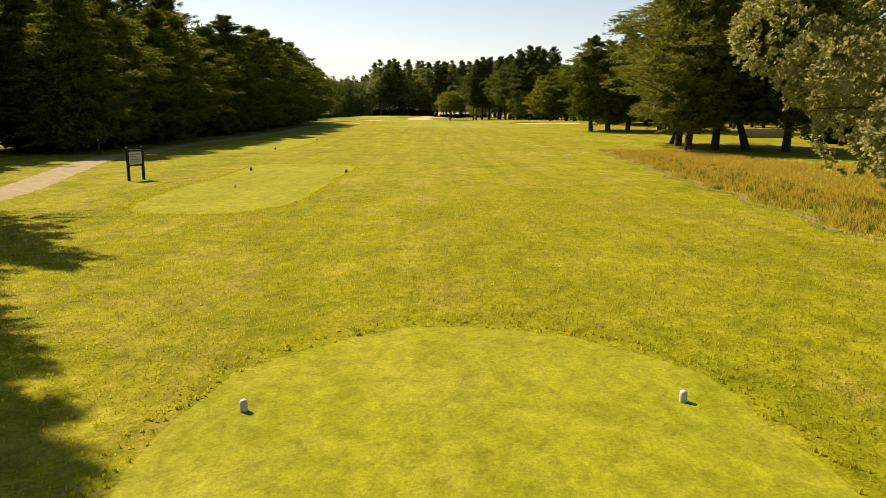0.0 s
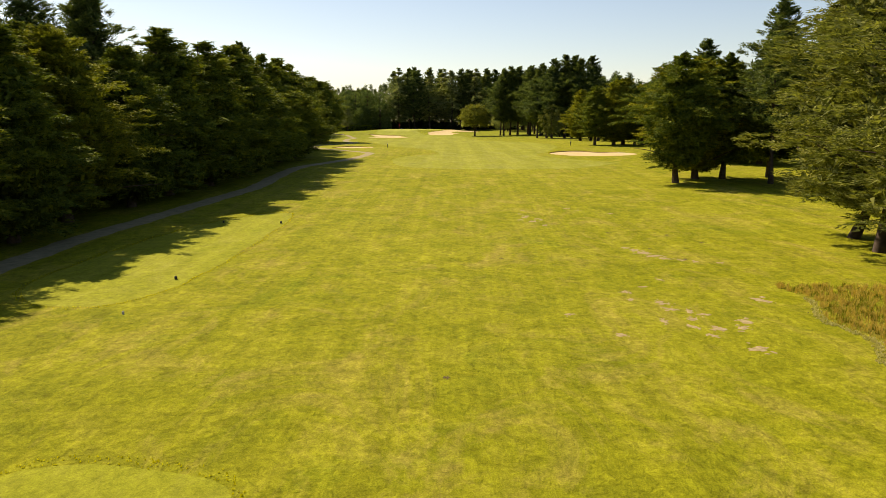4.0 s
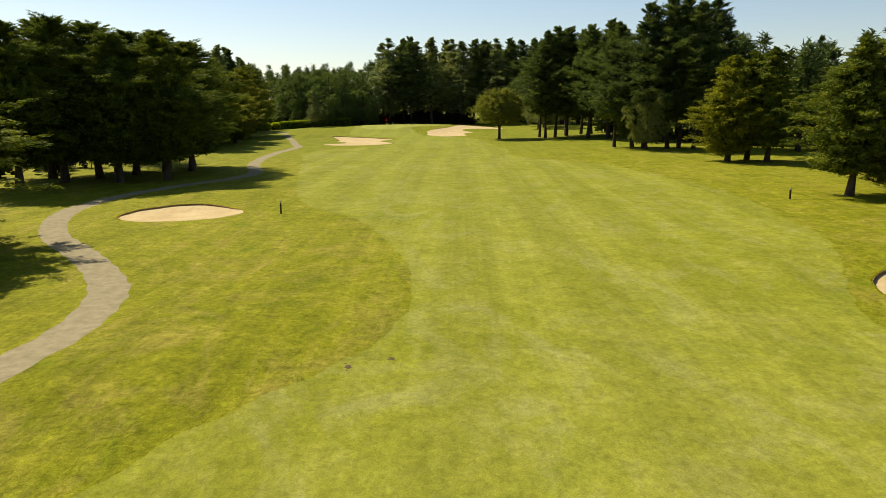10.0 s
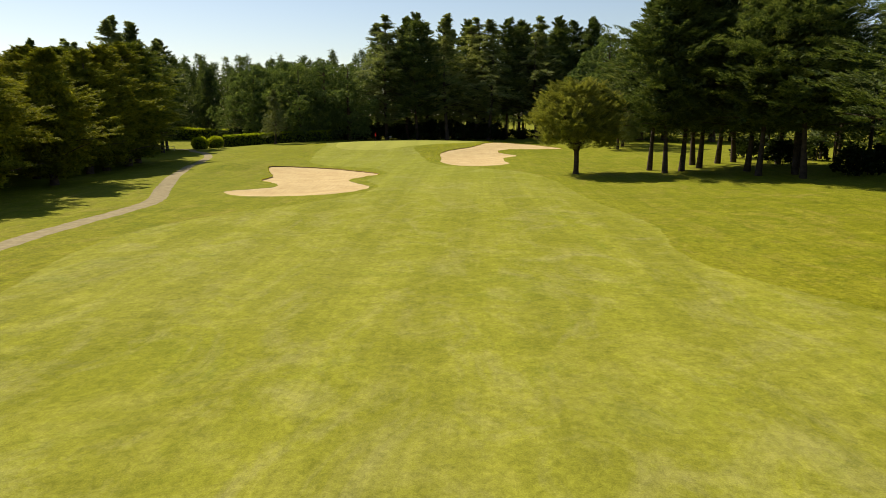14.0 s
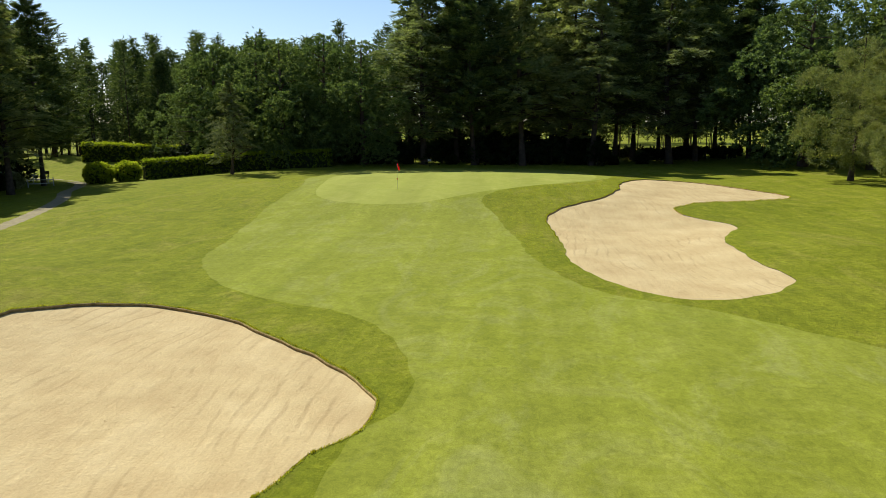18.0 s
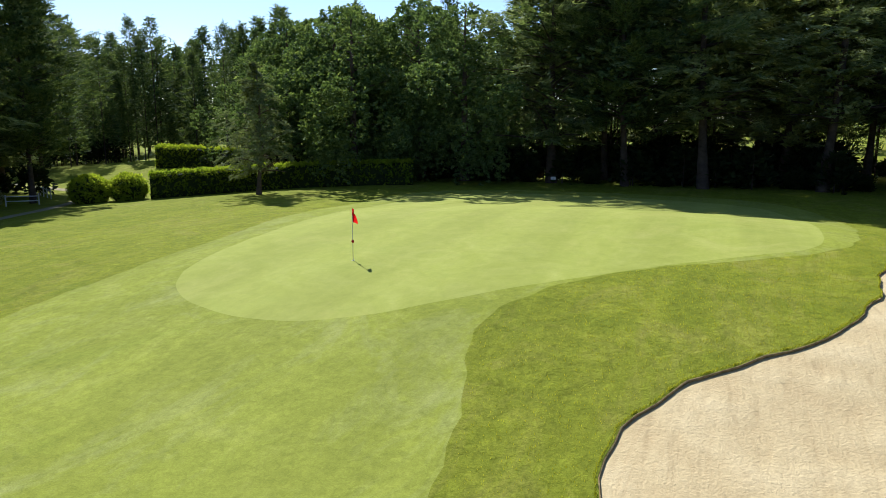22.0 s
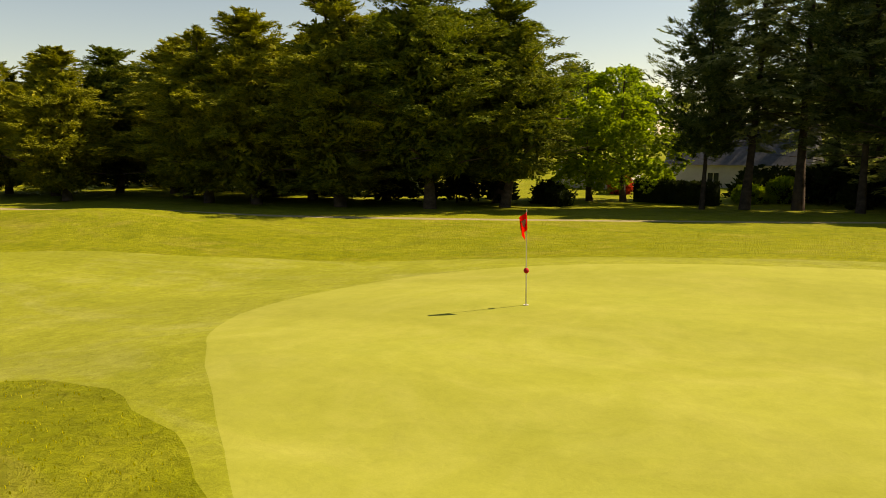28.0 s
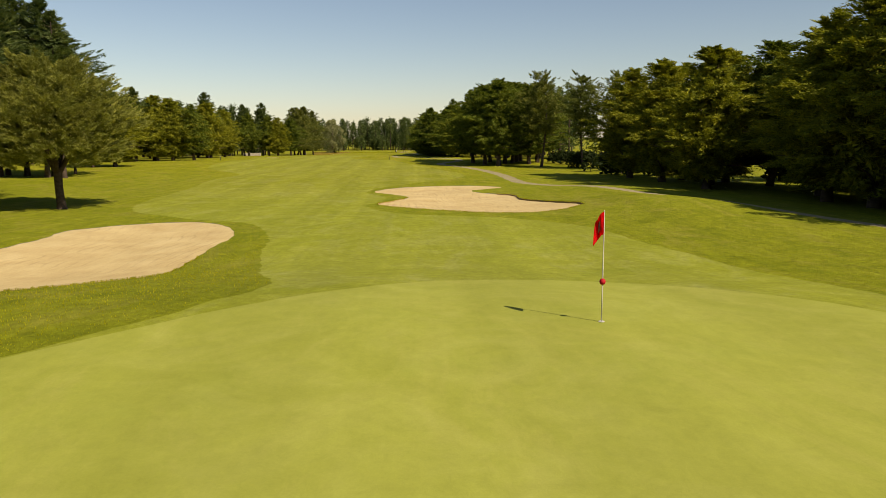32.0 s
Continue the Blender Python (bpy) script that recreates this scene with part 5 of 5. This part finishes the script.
house(-97, 315.5, 84, 15, 8.5, 2.7, 7.2, "white rendered house with a slate roof behind garden trees", SLATE, [(-2.2, 0.6, 1.3, 1.15), (2.2, 0.6, 1.3, 1.15), (5.2, 0.1, 0.95, 2.0)])
house(-88, 301, 84, 9, 4, 2.2, 3.0, "low white garden building with a slate roof", SLATE, [(1.5, 0.5, 1.2, 0.9)])
house(-108, 356, 70, 12, 8, 2.4, 6.0, "house with a brown tiled roof half hidden by pines", plain("brown_tiles", (0.16, 0.1, 0.07), (0.26, 0.17, 0.12), 4, 0.8, 0.3, 0.02), [(-2, 0.6, 1.2, 1.1), (2, 0.6, 1.2, 1.1)])

low_wall = tagged(link_mesh("garden_wall", [], [], None), "low grey stone wall behind the pines", "wall")
wall_bm = boxed(-3, -0.25, -0.3, 3, 0.25, 1.0, bevel=0.05)
wall_bm.to_mesh(low_wall.data)
wall_bm.free()
low_wall.data.materials.append(plain("field_stone", (0.28, 0.24, 0.19), (0.45, 0.4, 0.32), 2.5, 0.95, 0.1, 0.06))
low_wall.matrix_world = drop((1, 1, 1), 38, 77, -4)


def parked_car(x, y, turn):
    """A small hatchback standing at its own origin, nose along +x."""
    root = tagged(new("car"), "small white hatchback parked behind the trees", "car")
    paint = plain("white_car_paint", (0.7, 0.7, 0.7), (0.78, 0.78, 0.77), 2, 0.3, 0.5)
    body = boxed(-2.0, -0.85, 0.28, 2.0, 0.85, 0.9, bevel=0.14)
    part("body", body, paint, root)
    cab = bmesh.new()
    low = [cab.verts.new((px, py, 0.88)) for px, py in ((-1.85, -0.78), (1.0, -0.78), (1.0, 0.78), (-1.85, 0.78))]
    top = [cab.verts.new((px, py, 1.45)) for px, py in ((-1.5, -0.6), (0.25, -0.6), (0.25, 0.6), (-1.5, 0.6))]
    for q in ((0, 1, 5, 4), (1, 2, 6, 5), (2, 3, 7, 6), (3, 0, 4, 7), (4, 5, 6, 7)):
        cab.faces.new([(low + top)[i] for i in q])
    cabin = part("cabin", cab, GLASS, root, "dark glazed cabin")
    part("roof", boxed(-1.48, -0.6, 1.43, 0.24, 0.6, 1.49, bevel=0.02), paint, cabin)
    for wx in (-1.25, 1.25):
        for wy in (-0.8, 0.8):
            tyre = part("wheel", turned([(0.2, -0.1), (0.3, -0.09), (0.32, 0), (0.3, 0.09), (0.2, 0.1)], 18), BLACK, root)
            tyre.matrix_local = pose(wx, wy, 0.31, 90, 0, 0)
            rim = part("rim", turned([(0.05, -0.11), (0.19, -0.1), (0.19, 0.1), (0.05, 0.11)], 14), SLATE, tyre)
    root.matrix_world = pose(x, y, height(x, y), 0, 0, turn)


parked_car(-61, 238, 70)

# ---- tall dry grass right of the tees, turf tufts, bare spots ----


def blades(name, places, tall, wide, count, mat, label, seed, kind="stuff", category="grass"):
    """Bent grass blades in tufts, one mesh."""
    rng = np.random.default_rng(seed)
    p = np.repeat(places, count, 0)
    n = len(p)
    p = p + rng.normal(0, tall * 0.22, (n, 2))
    z = terrain(p[:, 0], p[:, 1])
    a = rng.uniform(0, 6.28, n)
    h = tall * rng.uniform(0.55, 1.25, n)
    lean = rng.uniform(0.1, 0.55, n) * h
    dx, dy = np.cos(a), np.sin(a)
    w = wide * rng.uniform(0.7, 1.3, n) / 2
    base0 = np.stack([p[:, 0] - dy * w, p[:, 1] + dx * w, z - 0.02], 1)
    base1 = np.stack([p[:, 0] + dy * w, p[:, 1] - dx * w, z - 0.02], 1)
    m0 = np.stack([p[:, 0] + dx * lean * 0.35 - dy * w * 0.8, p[:, 1] + dy * lean * 0.35 + dx * w * 0.8, z + h * 0.6], 1)
    m1 = np.stack([p[:, 0] + dx * lean * 0.35 + dy * w * 0.8, p[:, 1] + dy * lean * 0.35 - dx * w * 0.8, z + h * 0.6], 1)
    tip = np.stack([p[:, 0] + dx * lean, p[:, 1] + dy * lean, z + h], 1)
    v = np.stack([base0, base1, m1, m0, tip], 1).reshape(-1, 3)
    k = np.arange(n)[:, None] * 5
    f = (k + np.array([[0, 1, 2, 3]])).tolist() + (k + np.array([[3, 2, 4]])).tolist()
    return tagged(link_mesh(name, v.tolist(), f, mat, False), label, category, kind=kind)


rng = np.random.default_rng(21)
ys = rng.uniform(2, 52, 6500)
edge_x = np.interp(ys, [2, 11.3, 19, 27, 32.4, 39.4, 50], [9.2, 9.7, 10.3, 10.9, 11.5, 12.2, 13.4]) + 0.3 * np.sin(ys * 1.3)
xs = edge_x + rng.uniform(0, 1, len(ys)) ** 1.1 * np.interp(ys, [2, 30, 52], [17, 12, 6])
blades("tall_grass", np.stack([xs, ys], 1), 0.21, 0.014, 14, STRAW, "tall reddish straw-coloured grass left unmown", 22)
sel = rng.uniform(0, 1, len(ys)) < 0.3
blades("tall_grass", np.stack([edge_x[sel] + rng.uniform(0.2, 3.5, sel.sum()), ys[sel]], 1), 0.17, 0.016, 9, BLADE, "green tall grass at the foot of the unmown strip", 23)

# a pale mown strip along the tall grass, ragged turf over the cut sand edges
strip_y = rng.uniform(2, 50, 2600)
strip_x = np.interp(strip_y, [2, 11.3, 19, 27, 32.4, 39.4, 50], [9.0, 9.5, 10.1, 10.7, 11.3, 12.0, 13.2]) + 0.3 * np.sin(strip_y * 1.3) + rng.normal(0, 0.1, 2600)
blades("dry_grass", np.stack([strip_x, strip_y], 1), 0.06, 0.02, 9, leaf_material("pale_hay", (0.4, 0.36, 0.12), (0.48, 0.43, 0.17), (0.55, 0.49, 0.22), 0.3), "pale strip of dry cut grass beside the tall grass", 24)
TURF_BLADE = leaf_material("rough_grass_blades", (0.204, 0.197, 0.00816), (0.313, 0.299, 0.015), (0.449, 0.408, 0.0476), 0.5)
for zone in ("tee_back", "tee_middle", "tee_front"):
    ends = np.array(LAND_EDGES[zone])
    at = np.concatenate([ends[:, 0] + (ends[:, 1] - ends[:, 0]) * u for u in np.linspace(0, 0.95, 9)])
    out = at - MIDDLE[zone]
    at = at + out / np.linalg.norm(out, axis=1)[:, None] * rng.uniform(0.02, 0.4, (len(at), 1))
    blades("tee_fringe", at, 0.045, 0.02, 4, TURF_BLADE, "longer grass fringe round the mown tee", 26)
for zone in ("bunker_green", "bunker_approach", "bunker_right", "bunker_left"):
    ends = np.array([e for e in LAND_EDGES[zone] if sand_drop(zone, *e[0]) > 0.03])
    at = np.concatenate([ends[:, 0] + (ends[:, 1] - ends[:, 0]) * u for u in np.linspace(0, 0.95, 12)])
    out = at - MIDDLE[zone]
    at = at + out / np.linalg.norm(out, axis=1)[:, None] * 0.07
    blades("grass_fringe", at, 0.07, 0.02, 3, TURF_BLADE, "ragged grass hanging over the bunker edge", 25)

LINES = {name: curve_points(ctrl) for name, ctrl, kind in ZONES if kind != "track"}


def rough_tufts(x0, x1, y0, y1, number, avoid, tall, seed):
    """Loose tufts standing in the rough where the eye passes low, clear of the mown and sanded shapes."""
    rs = np.random.default_rng(seed)
    x, y = rs.uniform(x0, x1, number), rs.uniform(y0, y1, number)
    ok = np.ones(number, bool)
    for name in avoid:
        ok &= distance_to(LINES[name], x, y) > 0.12
    edge = np.minimum.reduce([(x - x0) / (x1 - x0), (x1 - x) / (x1 - x0), (y - y0) / (y1 - y0), (y1 - y) / (y1 - y0)])
    ok &= rs.uniform(0, 0.3, number) < edge + 0.05 * np.sin(x * 1.7 + 2 * np.sin(y * 0.9))
    blades("rough_tufts", np.stack([x[ok], y[ok]], 1), tall, 0.016, 1, TURF_BLADE, "loose blades of uneven rough grass", seed)


rough_tufts(-15, 2, 294, 337, 40000, ("fairway", "green", "bunker_green"), 0.045, 31)
rough_tufts(-48, -26, 292, 350, 40000, ("fairway", "green"), 0.03, 32)
rough_tufts(-14, 14, -6, 26, 120000, ("tee_back", "tee_middle"), 0.04, 33)

SPOTS = [(9.6, 58.9, 0.34), (9.9, 58.2, 0.3), (9.3, 59.7, 0.26), (10.2, 57.6, 0.22), (9.0, 60.3, 0.2), (10.9, 57.2, 0.16), (11.5, 56.9, 0.16), (12.6, 56.6, 0.14), (8.7, 53.0, 0.14), (7.6, 51.7, 0.14), (6.7, 50.8, 0.16), (6.6, 49.6, 0.15), (7.6, 49.2, 0.22), (7.7, 48.3, 0.2), (8.3, 48.0, 0.18),
         (8.7, 47.6, 0.17), (7.0, 46.7, 0.16), (8.1, 47.0, 0.18), (7.8, 46.1, 0.18), (8.6, 45.9, 0.24), (9.4, 46.0, 0.18), (8.1, 45.1, 0.16), (5.2, 45.1, 0.16),
         (3.9, 47.5, 0.14), (9.8, 46.7, 0.24), (9.0, 43.8, 0.26), (11.6, 49.6, 0.3), (4.9, 71.4, 0.22), (5.1, 69.2, 0.26), (8.3, 75.2, 0.18), (10.9, 72.8, 0.16),
         (4.9, 74.1, 0.14), (4.6, 72.4, 0.16), (4.3, 69.8, 0.18), (5.6, 70.2, 0.24), (5.7, 67.7, 0.2), (8.9, 74.3, 0.14), (4.7, 70.8, 0.22)]


def bare_spot(x, y, r, seed, mat=DIRT, name="bare_patch", label="pale patch of bare soil worn into the grass", group="bare patches"):
    """Worn soil, a shade above the turf: a ragged main piece with torn crumbs round it."""
    rs = np.random.default_rng(seed)
    bm = bmesh.new()
    pieces = [(x, y, r)] + [(x + r * rs.normal(0, 0.8), y + r * rs.normal(0, 1.0), r * rs.uniform(0.12, 0.4)) for _ in range(7)]
    for px, py, q in pieces:
        n = 22 if q == r else 9
        tall, turn, ph = 0.022 * min(1, q / r + 0.3), rs.uniform(0, 6.28), rs.uniform(0, 6.28, 3)
        mid = bm.verts.new((px, py, height(px, py) + tall))
        rim = []
        for k in range(n):
            a = 2 * math.pi * k / n
            w = q * (1 + 0.25 * math.sin(2 * a + ph[0]) + 0.2 * math.sin(5 * a + ph[1]) + rs.normal(0, 0.16))
            u, v = w * math.cos(a) * 1.25, w * math.sin(a) * 0.75
            ex, ey = px + u * math.cos(turn) - v * math.sin(turn), py + u * math.sin(turn) + v * math.cos(turn)
            rim.append(bm.verts.new((ex, ey, height(ex, ey) + 0.004)))
        for k in range(n):
            bm.faces.new((mid, rim[k], rim[(k + 1) % n])).smooth = True
    me = bpy.data.meshes.new(name)
    bm.to_mesh(me)
    bm.free()
    me.materials.append(mat)
    tagged(new(name, me), label, name.replace("_", " "), group)


for k, (x, y, r) in enumerate(SPOTS):
    bare_spot(x, y, r, 200 + k)
DIVOTS = [(9.1, 65.0, 0.11), (12.4, 64.3, 0.12), (13.6, 62.0, 0.1), (6.2, 62.3, 0.09), (10.2, 60.2, 0.09), (11.2, 57.3, 0.13), (2.2, 57.4, 0.08), (-0.4, 41.2, 0.09), (8.6, 92.6, 0.13), (8.9, 91.9, 0.1),
          (2.3, 11.2, 0.05), (4.6, 13.8, 0.05), (6.3, 11.4, 0.055), (-3.6, 137.0, 0.12), (-2.4, 137.8, 0.1)]
for k, (x, y, r) in enumerate(DIVOTS):
    bare_spot(x, y, r, 400 + k, DARK_SOIL, "divot", "small dark divot of torn turf and soil", "divots")
